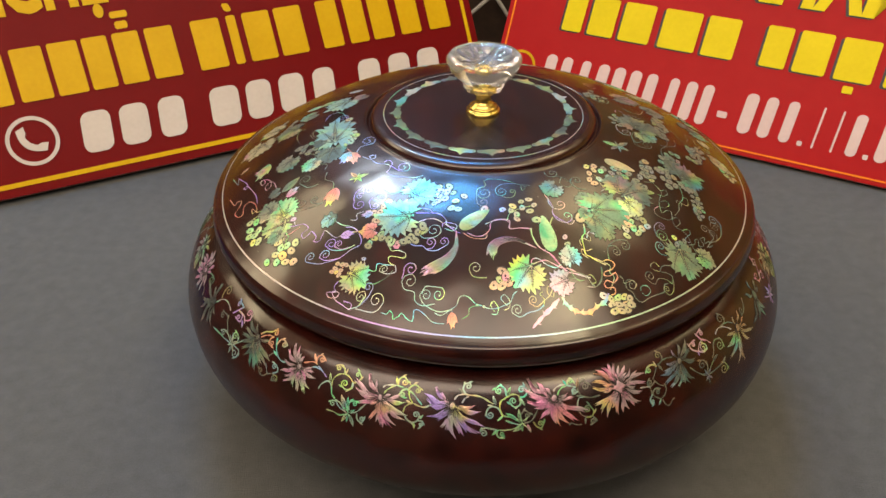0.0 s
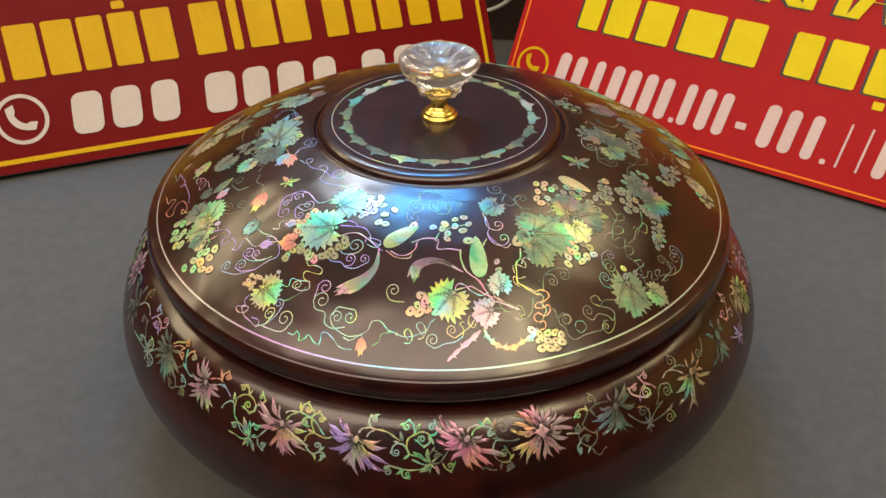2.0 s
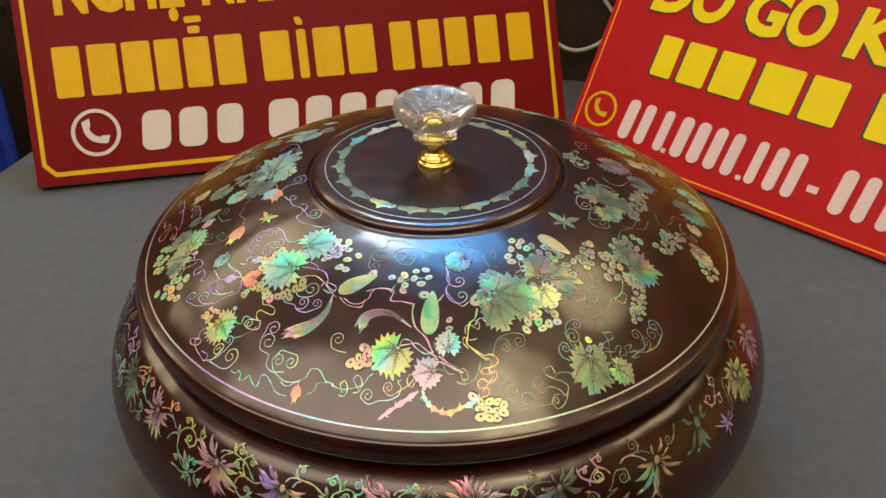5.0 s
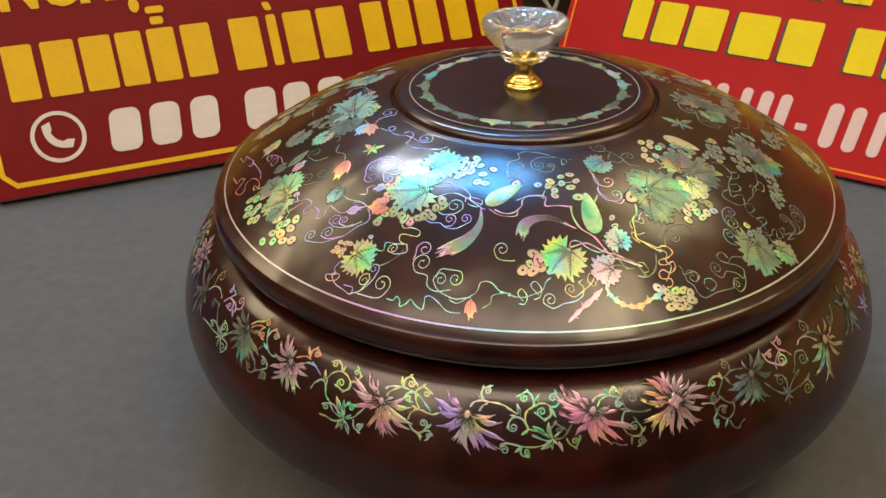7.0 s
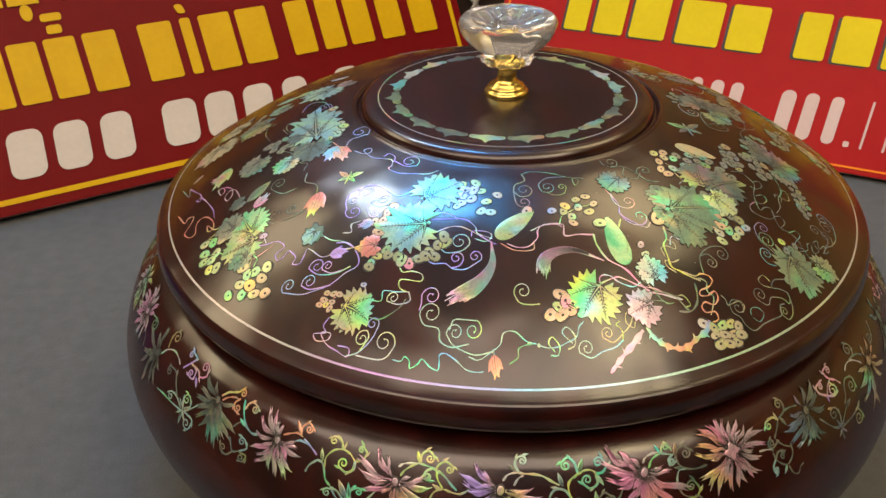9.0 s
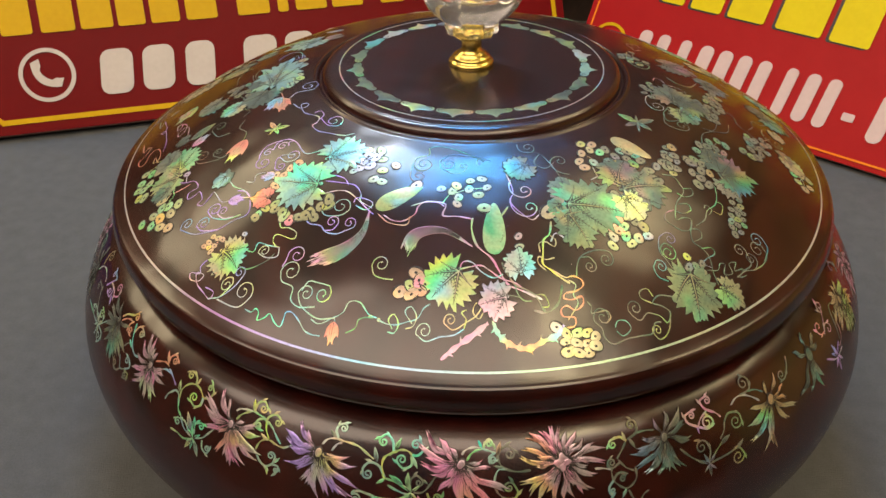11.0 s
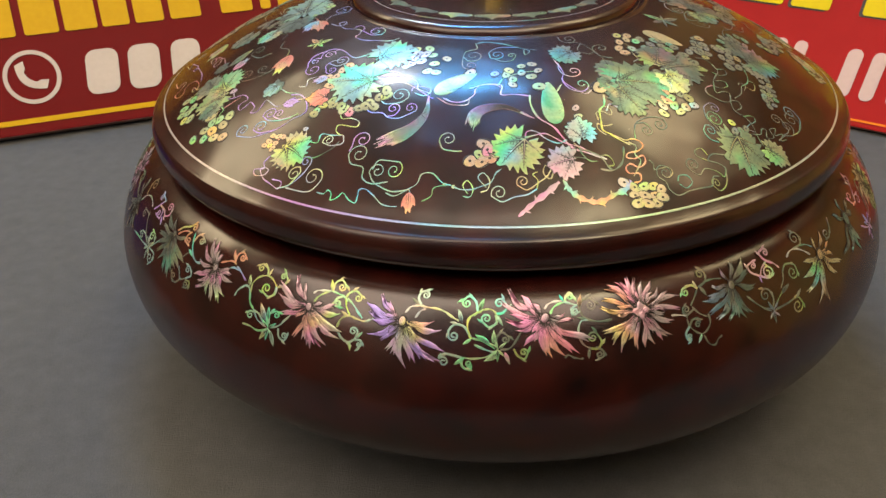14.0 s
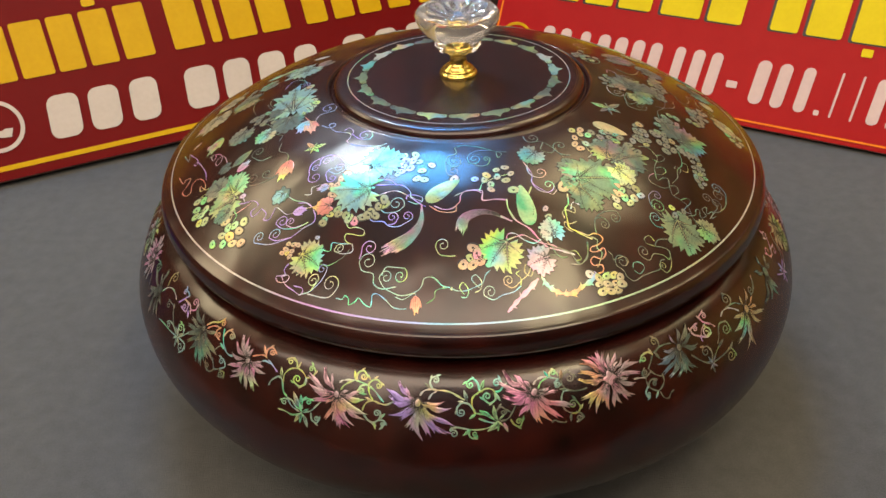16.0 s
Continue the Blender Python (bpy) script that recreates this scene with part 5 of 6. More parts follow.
vine(T, .8, (-25.2, -131.0), (-22.2, -132.2), (-18.4, -130.4), (-15.6, -128.7), (-14.3, -125.7), (-10.9, -125.6), (-7.6, -128.5), (-4.8, -129.3))
vine(S, .8, (-17.7, -130.4), (-17.1, -133.9))
vine(T, .8, (-48.0, -128.2), (-45.5, -129.1), (-44.2, -128.1), (-42.9, -129.5), (-42.8, -131.4), (-40.5, -130.8), (-39.0, -129.7), (-36.9, -132.0), (-34.6, -133.3), (-34.0, -131.3), (-33.8, -129.4), (-31.9, -129.3), (-29.1, -131.4), (-26.3, -134.2), (-23.6, -135.2), (-21.0, -135.4))
vine(S, .8, (-13.5, -134.2), (-10.7, -132.6), (-10.3, -130.4), (-8.4, -129.5), (-5.7, -129.3))
scroll(L, .8, -1, (-2.5, -118.2), (-5.5, -118.2), (-8.6, -117.4), (-10.0, -114.8), (-7.2, -114.0))
vine(V, .8, (-67.6, -111.3), (-69.4, -113.3), (-68.8, -115.6), (-72.5, -114.9), (-71.6, -117.2), (-68.2, -118.0), (-67.1, -116.3), (-70.1, -115.3), (-68.5, -119.0), (-65.0, -122.0), (-62.0, -124.3), (-61.3, -122.2), (-64.9, -120.4))
scroll(B, .8, 1, (-62.6, -124.1), (-58.2, -123.9), (-54.2, -121.2), (-52.1, -118.1), (-53.8, -116.8))
scroll(T, .8, 1, (-58.2, -123.9), (-55.2, -120.6), (-55.4, -118.5), (-57.1, -120.4))
scroll(W, .8, 1, (-59.2, -124.6), (-52.8, -127.2), (-49.7, -127.1), (-47.2, -124.6), (-50.3, -122.9))
vine(S, .8, (-56.3, -116.5), (-55.3, -114.6), (-51.3, -116.0), (-45.7, -114.0), (-43.2, -111.5))
vine(T, .9, (-4.7, -129.5), (-1.7, -130.5), (1.4, -130.4), (4.4, -129.3), (7.3, -127.9), (8.6, -125.0), (10.3, -123.5))
vine(T, .8, (-0.9, -132.6), (1.3, -132.6), (2.0, -130.1), (0.1, -127.7), (-1.2, -129.4), (0.6, -131.8))
vine(T, .8, (4.4, -131.1), (6.5, -130.1), (6.9, -127.3), (4.8, -125.1), (3.3, -126.7), (6.1, -129.6))
scroll(T, .8, -1, (21.5, -128.5), (18.7, -130.6), (14.7, -131.8), (11.1, -133.5), (7.8, -132.1), (10.1, -130.9))
vine(L, .8, (21.5, -128.5), (21.6, -125.8), (20.0, -124.3), (21.4, -123.2))
scroll(Y, .8, -1, (25.8, -121.2), (24.4, -124.2), (21.8, -126.6), (18.5, -129.2), (15.5, -128.1), (17.1, -126.8))
vine(Y, .8, (25.2, -120.7), (23.6, -121.1), (23.3, -123.6), (25.4, -124.9), (26.3, -122.9))
vine(P, 1.0, (17.4, -113.8), (17.2, -110.5), (18.8, -109.3), (21.0, -109.7), (22.8, -111.2), (25.6, -112.4), (28.0, -112.6), (30.2, -111.0))
vine(P, 1.0, (16.5, -112.4), (20.2, -110.8), (23.2, -109.8), (25.9, -110.7), (29.7, -112.3), (34.0, -112.7), (36.7, -113.7))
vine(S, 1.0, (34.1, -113.1), (35.5, -115.6), (37.6, -117.0), (39.9, -116.6))
vine(S, 1.5, (29.2, -107.5), (31.5, -110.7), (34.3, -113.1), (38.1, -113.9), (41.2, -115.2), (43.2, -117.5), (44.6, -118.6))
vine(S, 1.4, (40.8, -119.0), (44.6, -118.6), (47.3, -115.9), (48.1, -112.7), (48.1, -109.5))
vine(S, .9, (43.0, -117.6), (45.1, -116.5), (43.3, -114.0), (40.8, -114.5))
vine(S, .9, (29.0, -118.5), (33.0, -116.7), (36.6, -116.4))
vine(Y, 1.4, (42.1, -90.1), (42.2, -94.5), (40.7, -97.2), (41.1, -101.4), (41.6, -104.8), (44.2, -106.0), (46.9, -107.3), (50.4, -108.3))
vine(Y, .9, (40.2, -101.4), (39.5, -98.7), (41.4, -97.6), (44.3, -98.3), (44.3, -96.1), (42.3, -95.0))
vine(Y, .9, (42.8, -106.6), (40.2, -105.0), (40.0, -102.9), (42.3, -103.2), (44.8, -101.9))
scroll(S, .8, -1, (52.1, -105.6), (51.9, -102.2), (52.8, -98.8), (56.8, -95.5), (61.0, -94.5), (62.5, -96.1), (60.4, -97.3))
scroll(S, .8, -1, (52.5, -99.4), (55.3, -98.4), (57.5, -100.0), (55.8, -101.2))
vine(S, .9, (76.1, -56.3), (80.3, -55.4), (83.1, -58.1), (84.0, -60.6), (82.1, -65.4), (81.5, -68.4), (81.8, -73.4), (84.4, -71.3), (86.9, -71.1), (86.8, -75.9), (87.7, -79.2), (90.6, -80.1), (93.2, -82.1), (94.8, -86.9), (96.6, -90.2))
vine(S, .8, (83.6, -59.2), (86.6, -57.5), (87.2, -59.9), (84.4, -62.4), (81.7, -62.1))
vine(S, .8, (82.1, -66.8), (85.5, -65.0), (86.6, -67.1), (84.1, -69.7), (81.6, -70.2))
vine(S, .9, (80.9, -70.0), (78.4, -72.5), (78.2, -75.2), (80.7, -76.4), (84.2, -76.7), (86.8, -74.7), (86.7, -71.7))
vine(S, .8, (86.6, -74.7), (89.6, -73.6), (90.5, -76.1), (87.9, -79.1))
vine(S, .8, (90.4, -80.3), (93.9, -78.2), (94.9, -80.0), (92.3, -83.1), (91.3, -85.3), (94.1, -85.3))
vine(S, .9, (95.1, -50.9), (95.7, -54.9), (95.2, -59.5), (92.4, -63.8), (91.5, -68.3), (88.5, -72.5))
vine(S, .8, (91.2, -63.7), (91.8, -61.9), (93.9, -62.7), (92.9, -65.7))
vine(S, .8, (95.2, -58.0), (97.7, -58.3), (97.2, -62.7), (94.4, -62.9))
scroll(S, .8, -1, (84.7, -90.8), (81.8, -91.9), (79.1, -89.7), (76.9, -87.8), (76.4, -83.3), (78.1, -80.6), (80.0, -81.9))
scroll(S, .8, -1, (78.2, -88.7), (77.1, -86.6), (78.4, -84.3), (81.0, -84.6), (79.7, -87.1))
scroll(S, .8, -1, (80.3, -96.5), (77.2, -96.5), (75.4, -94.2), (75.9, -91.6), (77.7, -92.8))
vine(S, .8, (92.5, -87.0), (96.1, -85.1), (96.8, -82.5), (98.5, -81.8), (98.4, -85.3), (101.1, -83.5), (99.9, -80.8), (102.2, -79.0), (101.8, -82.2), (104.7, -79.9), (103.8, -83.4), (106.1, -81.4))
scroll(S, .8, 1, (102.8, -84.0), (105.6, -80.1), (109.0, -77.7), (109.9, -74.4), (107.5, -74.5))
scroll(S, .8, 1, (108.6, -78.1), (111.8, -74.1), (113.5, -69.4), (111.7, -66.9), (109.9, -69.3))
scroll(S, .8, 1, (112.5, -72.5), (113.8, -66.5), (111.9, -63.4), (110.0, -65.5))
scroll(S, .8, 1, (104.6, -80.7), (107.6, -76.6), (105.9, -72.7), (103.6, -73.6))
scroll(S, .8, -1, (81.5, -100.8), (77.4, -102.3), (75.8, -105.2), (78.8, -105.0), (81.4, -105.9), (80.8, -109.2), (78.5, -108.2), (74.5, -108.8), (72.7, -111.6), (70.5, -111.5), (68.7, -110.4), (70.6, -108.8))
vine(S, .8, (75.6, -105.4), (72.3, -105.2), (71.5, -103.5), (73.7, -101.7), (75.8, -103.3))
scroll(S, .8, -1, (81.3, -105.3), (81.6, -109.8), (80.6, -113.0), (78.8, -114.7), (77.2, -114.1), (77.9, -112.5))
scroll(S, .8, -1, (78.8, -109.8), (76.9, -110.9), (76.5, -113.9), (72.7, -116.2), (68.9, -118.4), (65.3, -121.0), (62.5, -120.1), (61.3, -117.9), (58.9, -116.7), (58.5, -114.3), (61.2, -114.8))
vine(S, .7, (65.2, -116.4), (65.8, -114.3), (68.2, -113.5), (69.9, -115.1), (67.9, -117.8), (65.7, -117.2))
scroll(W, .7, 1, (72.5, -5.6), (69.9, -8.7), (70.0, -14.1), (72.3, -17.0), (74.1, -14.1))
scroll(S, .7, -1, (83.2, -19.0), (78.5, -22.8), (76.6, -18.9), (78.2, -12.8), (80.3, -16.4))
scroll(S, .7, 1, (77.0, -18.3), (77.0, -24.4), (80.3, -26.5), (83.8, -26.2), (83.5, -22.9))
vine(W, .7, (72.5, 7.9), (73.3, 11.7), (76.2, 10.6), (77.9, 8.0), (81.8, 8.3), (86.1, 6.2))
vine(S, 1.2, (78.1, 16.4), (82.5, 13.1), (87.8, 14.5), (91.3, 22.8))
vine(S, .8, (90.9, -30.6), (91.2, -24.0), (94.4, -19.4), (97.2, -17.1), (101.5, -13.4), (102.4, -6.7))
vine(S, .8, (91.3, -19.2), (95.5, -17.7), (97.3, -11.2), (95.6, -7.9))
vine(S, .8, (102.4, 4.5), (105.2, 3.5), (106.5, -2.2), (109.9, -3.6), (112.7, -5.3), (116.6, -3.8), (120.6, 2.4))
vine(S, .7, (111.0, -1.1), (113.4, 4.1), (113.5, 9.7), (118.4, 12.4), (122.6, 20.8))
scroll(O, .7, -1, (67.8, 45.3), (64.8, 41.7), (63.2, 45.2), (64.7, 49.0))
scroll(O, .7, 1, (61.5, 35.6), (61.8, 24.8), (65.4, 19.4), (68.8, 18.8), (67.6, 22.8))
scroll(B, .8, 1, (-64.4, -35.7), (-62.9, -32.1), (-59.6, -30.9), (-56.4, -30.3), (-59.5, -27.3))
vine(B, .9, (-61.1, -40.8), (-57.3, -44.1), (-54.8, -43.5), (-54.9, -41.2), (-57.5, -41.8), (-54.5, -47.3), (-50.8, -49.2), (-47.2, -51.1), (-47.1, -54.5), (-48.3, -56.2), (-44.9, -59.6), (-40.2, -61.1), (-34.4, -62.5), (-30.7, -61.3))
scroll(V, .7, 1, (-46.4, -51.7), (-42.3, -56.2), (-38.3, -56.9), (-40.6, -53.8))
vine(V, .7, (-50.2, -48.1), (-47.9, -46.9), (-45.9, -49.7), (-46.6, -52.5))
vine(S, .7, (-89.5, -27.1), (-84.5, -32.4), (-82.2, -39.1), (-78.9, -41.6), (-80.1, -45.5))
vine(O, .8, (-69.9, -30.8), (-66.9, -35.4), (-63.7, -36.6))
# twisted twig above the low bunch
vine(O, 1.1, (44.7, -106.0), (48.7, -107.0), (50.9, -105.9), (53.4, -106.1), (54.4, -107.7), (52.5, -110.0), (49.6, -111.5), (49.2, -113.1), (51.7, -112.8), (54.3, -111.0), (55.0, -113.0), (53.1, -115.4), (50.3, -115.0), (48.8, -116.6), (49.8, -118.2), (53.0, -117.5), (53.3, -119.8), (50.5, -121.3))
vine(Y, .9, (49.7, -107.4), (52.2, -108.4), (51.8, -111.3), (53.5, -113.0), (52.4, -116.3), (51.2, -118.8))
vine(S, .8, (56.1, -111.9), (57.5, -113.0), (57.8, -114.7), (59.6, -113.9), (62.2, -112.6), (63.6, -114.0), (62.4, -116.3))
# sprays on the far side of the dome
leaf(W, -36.0, 84.0, -44.0, 100.0)
grapes(S, -20.0, 92.0, -8.0, 3.0, 5.0, 10, 2.4)
leaf(Y, 74.0, 66.0, 90.0, 76.0)
leaf(S, 60.0, 80.0, 66.0, 96.0)
grapes(Y, 102.0, 58.0, 6.0, 8.0, 5.0, 12, 2.4)
vine(S, 0.8, (88.0, 40.0), (98.0, 46.0), (108.0, 38.0), (114.0, 50.0), (106.0, 66.0))
leaf(W, 24.0, 90.0, 34.0, 106.0)
grapes(S, 46.0, 96.0, 8.0, 2.0, 5.0, 10, 2.4)
leaf(S, 116.0, 20.0, 128.0, 30.0)
curl(S, 0.8, 118.0, 8.0, 124.0, 2.0, 1)

# dust on the lacquer
dust = begin()
for _ in range(46):
    a, r, size = random.uniform(0, 2 * math.pi), 138 * math.sqrt(random.random()), random.uniform(0.07, 0.17)
    c = np.array((r * math.cos(a), r * math.sin(a)))
    dust.fan([c + size * random.uniform(0.7, 1.3) * np.array((math.cos(k), math.sin(k))) for k in np.linspace(0, 2 * math.pi, 6, endpoint=False)], c, 0.06, 0, (0.5,))
specks = dust.done("dust", DUST, lid, "pale dust specks")
tagged(specks, kind="stuff")

SITE.update(at=body_at, parent=body, h=0.16)
# garland, left side
flower(P, -184.4, -0.4, 11.6, 250)
# garland, right side
curl(P, 0.8, 173.6, 0.5, 171.8, 3.7, -1)
curl(P, 0.8, 174.2, 0.2, 177.7, -0.6, -1)
curl(P, 0.8, 178.5, 5.8, 179.9, 7.6, -1)
vine(P, 0.9, (173.4, -0.5), (177.5, 4.0), (179.7, 6.3))
rosette(V, 176.2, -10.9, 7.4, 0)
vine(V, 0.9, (167.7, -7.1), (174.8, -11.2), (181.5, -10.7))
vine(S, 0.9, (185.3, -2.7), (184.1, -7.7), (179.6, -9.6))
curl(S, 0.8, 186.4, 1.3, 189.4, 0.2, 1)
flower(L, 199.5, -2.9, 11.1, 190)
# garland round the front of the belly
bloom(S, -118.8, 0.7, 1.2, (-8.7, 3.9), (-3.8, 4.5), (-8.6, -0.3), (-8.1, -3.0), (-7.0, -6.1), (-5.8, -8.4), (-3.3, -9.6), (1.0, -11.5), (4.1, -12.4), (5.0, -9.9), (6.7, 1.5), (11.1, -5.7), (9.1, -7.8), (7.3, -9.3))
bloom(P, -90.1, -0.7, 1.3, (-7.3, 3.6), (-5.8, 6.9), (-3.1, 7.1), (0.3, 4.7), (-7.8, -0.6), (-7.4, -4.7), (-4.6, -5.8), (-4.7, -7.9), (-0.6, -9.1), (2.3, -10.2), (5.3, -9.0), (7.3, -7.0), (8.6, -1.8), (7.4, 0.1), (5.8, 1.5))
bloom(P, -48.8, -1.7, 1.4, (-6.1, 7.1), (-3.2, 5.9), (-10.6, 3.5), (-9.7, 1.0), (-7.7, -0.7), (-7.9, -4.2), (-5.9, -3.6), (-2.4, -8.8), (-1.1, -6.7), (2.5, -10.8), (0.7, -9.2), (5.0, -9.9), (6.7, -8.9), (7.8, -6.2), (11.8, -5.0), (10.9, -7.1), (10.4, 0.0), (7.7, 2.0))
bloom(V, -17.5, -0.6, 1.6, (-7.3, 6.4), (-4.6, 4.5), (-11.0, 3.5), (-9.9, 1.1), (-9.0, -0.8), (-8.5, -4.7), (-5.2, -6.1), (10.5, -1.6), (8.3, 0.6), (11.1, -6.7), (9.2, -8.9), (6.9, -9.9), (4.2, -10.9), (1.5, -11.0), (-1.6, -9.8), (-3.1, -7.9))
bloom(P, 25.7, 1.8, 1.6, (-9.5, 7.3), (-6.4, 6.7), (-10.7, 3.7), (-9.0, 1.2), (-9.6, -0.7), (-8.1, -3.5), (-5.6, -7.0), (-3.4, -6.6), (-1.0, -9.0), (0.9, -10.9), (4.1, -9.6), (7.3, -9.2), (11.0, -6.0), (7.4, -0.8), (5.5, 0.8))
bloom(P, 55.7, 1.1, 2.5, (-8.9, 9.1), (-8.3, 6.9), (-11.5, 4.6), (-11.6, 2.0), (-11.1, -4.8), (-9.5, -7.9), (-7.2, -10.2), (-5.1, -8.1), (-3.0, -10.8), (-0.5, -10.6), (2.3, -10.2), (4.8, -9.2), (7.2, -8.4), (9.0, -4.7), (12.0, -1.5), (12.4, 2.0), (9.7, 3.8), (7.2, 5.8), (5.1, 7.9), (2.4, 8.7), (-0.1, 8.7), (-2.4, 9.4), (-5.4, 9.0))
bloom(S, 89.0, 1.9, 1.5, (2.5, 6.6), (-1.8, 5.4), (7.1, 6.3), (7.5, 2.4), (8.4, -2.5), (3.5, -8.4), (1.5, -9.5), (-11.0, -2.4), (-8.6, -1.8), (-8.9, -5.8), (-6.9, -8.0), (-3.5, -9.3), (-0.7, -9.3))
bloom(Y, 132.2, -2.2, 1.9, (5.0, 5.8), (6.6, 1.5), (-0.2, 5.3), (-9.1, 0.9), (-11.3, -3.4), (-10.1, -7.4), (-6.6, -11.8), (-2.5, -11.9), (4.8, -8.3), (9.0, -5.8))
bloom(S, 158.9, 0.3, 2.5, (0.8, 7.2), (7.0, 4.1), (6.3, 0.3), (-7.2, 4.5), (-10.5, -7.9), (-4.7, -9.3), (1.5, -11.6), (3.3, -9.6))
bloom(S, -160.2, -3.7, 1.8, (-11.5, 2.4), (-5.4, 4.7), (-2.4, 8.8), (-9.9, -5.4), (-8.1, -8.2), (-4.1, -12.3), (1.0, -10.4), (4.7, -9.0), (1.2, -2.4))
rosette(T, -133.3, -10.8, 6.4, 0)
rosette(T, -61.6, -12.3, 5.0, 0)
rosette(G, 11.5, -7.4, 4.6, 0)
rosette(S, 102.3, -11.1, 4.9, 0)
vine(W, .9, (-158.3, -3.0), (-155.3, 0.7), (-151.0, 2.5), (-146.7, 1.9), (-144.5, 0.7))
scroll(S, .8, -1, (-155.9, 1.1), (-156.7, 3.3), (-156.9, 5.9), (-154.3, 6.4))
scroll(V, .9, 1, (-142.0, 0.9), (-139.1, 4.5), (-137.8, 6.9), (-140.9, 7.7), (-141.4, 6.5))
scroll(P, .9, 1, (-139.0, 4.2), (-133.9, 4.1), (-131.8, 2.8), (-128.9, 4.4), (-129.5, 6.8), (-131.4, 6.6))
scroll(V, .8, -1, (-137.0, 4.4), (-134.7, 3.2), (-134.7, 0.5), (-137.3, 0.3), (-136.8, 1.6))
spur(V, -133.7, 1.9, -130.8, -0.6)
scroll(T, .8, 1, (-132.9, -10.1), (-130.1, -8.0), (-131.0, -5.7), (-132.9, -6.6))
scroll(T, .8, 1, (-134.5, -10.6), (-138.6, -8.7), (-141.7, -8.6), (-142.1, -10.3))
scroll(T, .8, -1, (-132.5, -10.8), (-127.2, -11.0), (-127.1, -13.5), (-129.4, -13.7))
vine(T, 1.0, (-132.5, -10.8), (-129.3, -8.0), (-126.5, -5.1))
vine(T, .9, (-133.9, -11.2), (-140.1, -12.0), (-146.2, -12.3), (-151.6, -13.2))
scroll(S, .8, 1, (-138.4, -8.6), (-141.8, -5.2), (-144.4, -2.3), (-148.3, -2.3), (-148.2, -4.0))
scroll(O, .9, -1, (-118.1, 2.6), (-115.6, 5.1), (-112.4, 6.5), (-110.7, 8.2), (-109.7, 7.2))
vine(O, .9, (-117.1, 1.5), (-115.1, 3.4), (-112.5, 4.7), (-110.1, 4.8))
scroll(O, .8, 1, (-109.9, 5.3), (-111.4, 3.3), (-110.9, 1.6), (-109.6, 2.2))
vine(T, 1.1, (-107.9, 5.8), (-106.2, 1.9), (-103.9, -1.0), (-100.7, -2.5), (-98.0, -2.1))
scroll(T, .9, -1, (-106.4, 3.0), (-105.6, 5.5), (-103.9, 6.4), (-101.4, 5.6), (-102.5, 4.7))
spur(T, -103.8, -1.8, -106.7, 0.1)
vine(S, .8, (-108.3, -3.8), (-106.9, -1.9), (-105.2, -0.7))
vine(S, .9, (-108.4, -7.3), (-106.9, -9.6), (-105.7, -11.2), (-103.0, -9.9))
scroll(T, .8, 1, (-103.0, -9.9), (-100.5, -7.8), (-101.7, -5.9), (-103.0, -6.6))
scroll(S, .8, -1, (-105.5, -11.0), (-107.9, -13.4), (-110.4, -13.1), (-110.0, -11.8))
scroll(S, .8, -1, (-102.9, -10.2), (-100.1, -10.2), (-100.5, -12.1), (-101.8, -11.6))
vine(O, .9, (-88.7, 1.6), (-85.8, 3.1), (-83.7, 3.8), (-81.6, 3.3))
spur(O, -82.8, 4.2, -85.3, 7.3)
scroll(O, .9, -1, (-82.6, 3.7), (-82.8, 6.4), (-81.0, 7.9), (-79.3, 7.1), (-80.3, 6.2))
vine(V, .9, (-87.4, -1.1), (-84.7, 0.7), (-82.1, 2.0), (-79.6, 1.7))
vine(V, .9, (-81.1, 2.9), (-78.0, 1.4), (-75.3, -0.3))
vine(L, .9, (-71.7, -3.4), (-72.0, -0.1), (-70.1, 2.6), (-67.2, 3.7), (-64.6, 3.1), (-62.4, 1.3))
vine(T, 1.0, (-74.8, -1.6), (-72.9, -2.0), (-71.6, -4.0), (-70.7, -6.4), (-68.8, -7.9))
spur(G, -73.0, -1.8, -73.7, 2.2)
vine(T, .9, (-74.4, -1.5), (-76.9, -4.0), (-77.7, -6.4))
scroll(L, .9, 1, (-67.2, 3.7), (-68.1, 5.9), (-70.1, 6.8), (-70.7, 5.5))
spur(L, -66.9, 3.7, -66.2, 6.4)
scroll(L, .9, 1, (-62.0, 1.4), (-60.1, 2.2), (-59.2, 4.4), (-60.4, 5.9), (-61.1, 5.1))
spur(G, -62.5, 1.6, -61.8, -1.5)
scroll(G, .9, -1, (-62.4, 1.3), (-62.6, -1.3), (-64.5, -2.6), (-66.6, -1.9), (-66.0, -0.2))
vine(T, .9, (-68.8, -7.9), (-66.3, -10.7), (-63.7, -11.7), (-61.6, -12.2))
scroll(T, .8, 1, (-63.8, -11.0), (-66.4, -8.7), (-68.9, -8.9), (-69.4, -10.2))
scroll(T, .8, -1, (-61.5, -10.7), (-62.1, -7.8), (-60.5, -6.5), (-59.5, -7.3))
spur(T, -62.8, -10.4, -66.6, -5.6)
spur(T, -61.9, -9.7, -63.3, -5.6)
vine(G, .9, (-71.7, -13.8), (-68.4, -13.7), (-65.3, -14.2), (-61.9, -12.6))
vine(T, .9, (-60.9, -11.9), (-58.0, -10.5), (-56.1, -8.1), (-54.4, -5.8))
scroll(T, .8, 1, (-57.8, -11.2), (-57.1, -13.7), (-55.2, -14.5), (-54.1, -12.9), (-55.2, -13.0))
spur(T, -60.5, -12.8, -58.5, -17.3)
spur(T, -61.9, -13.0, -64.3, -16.5)
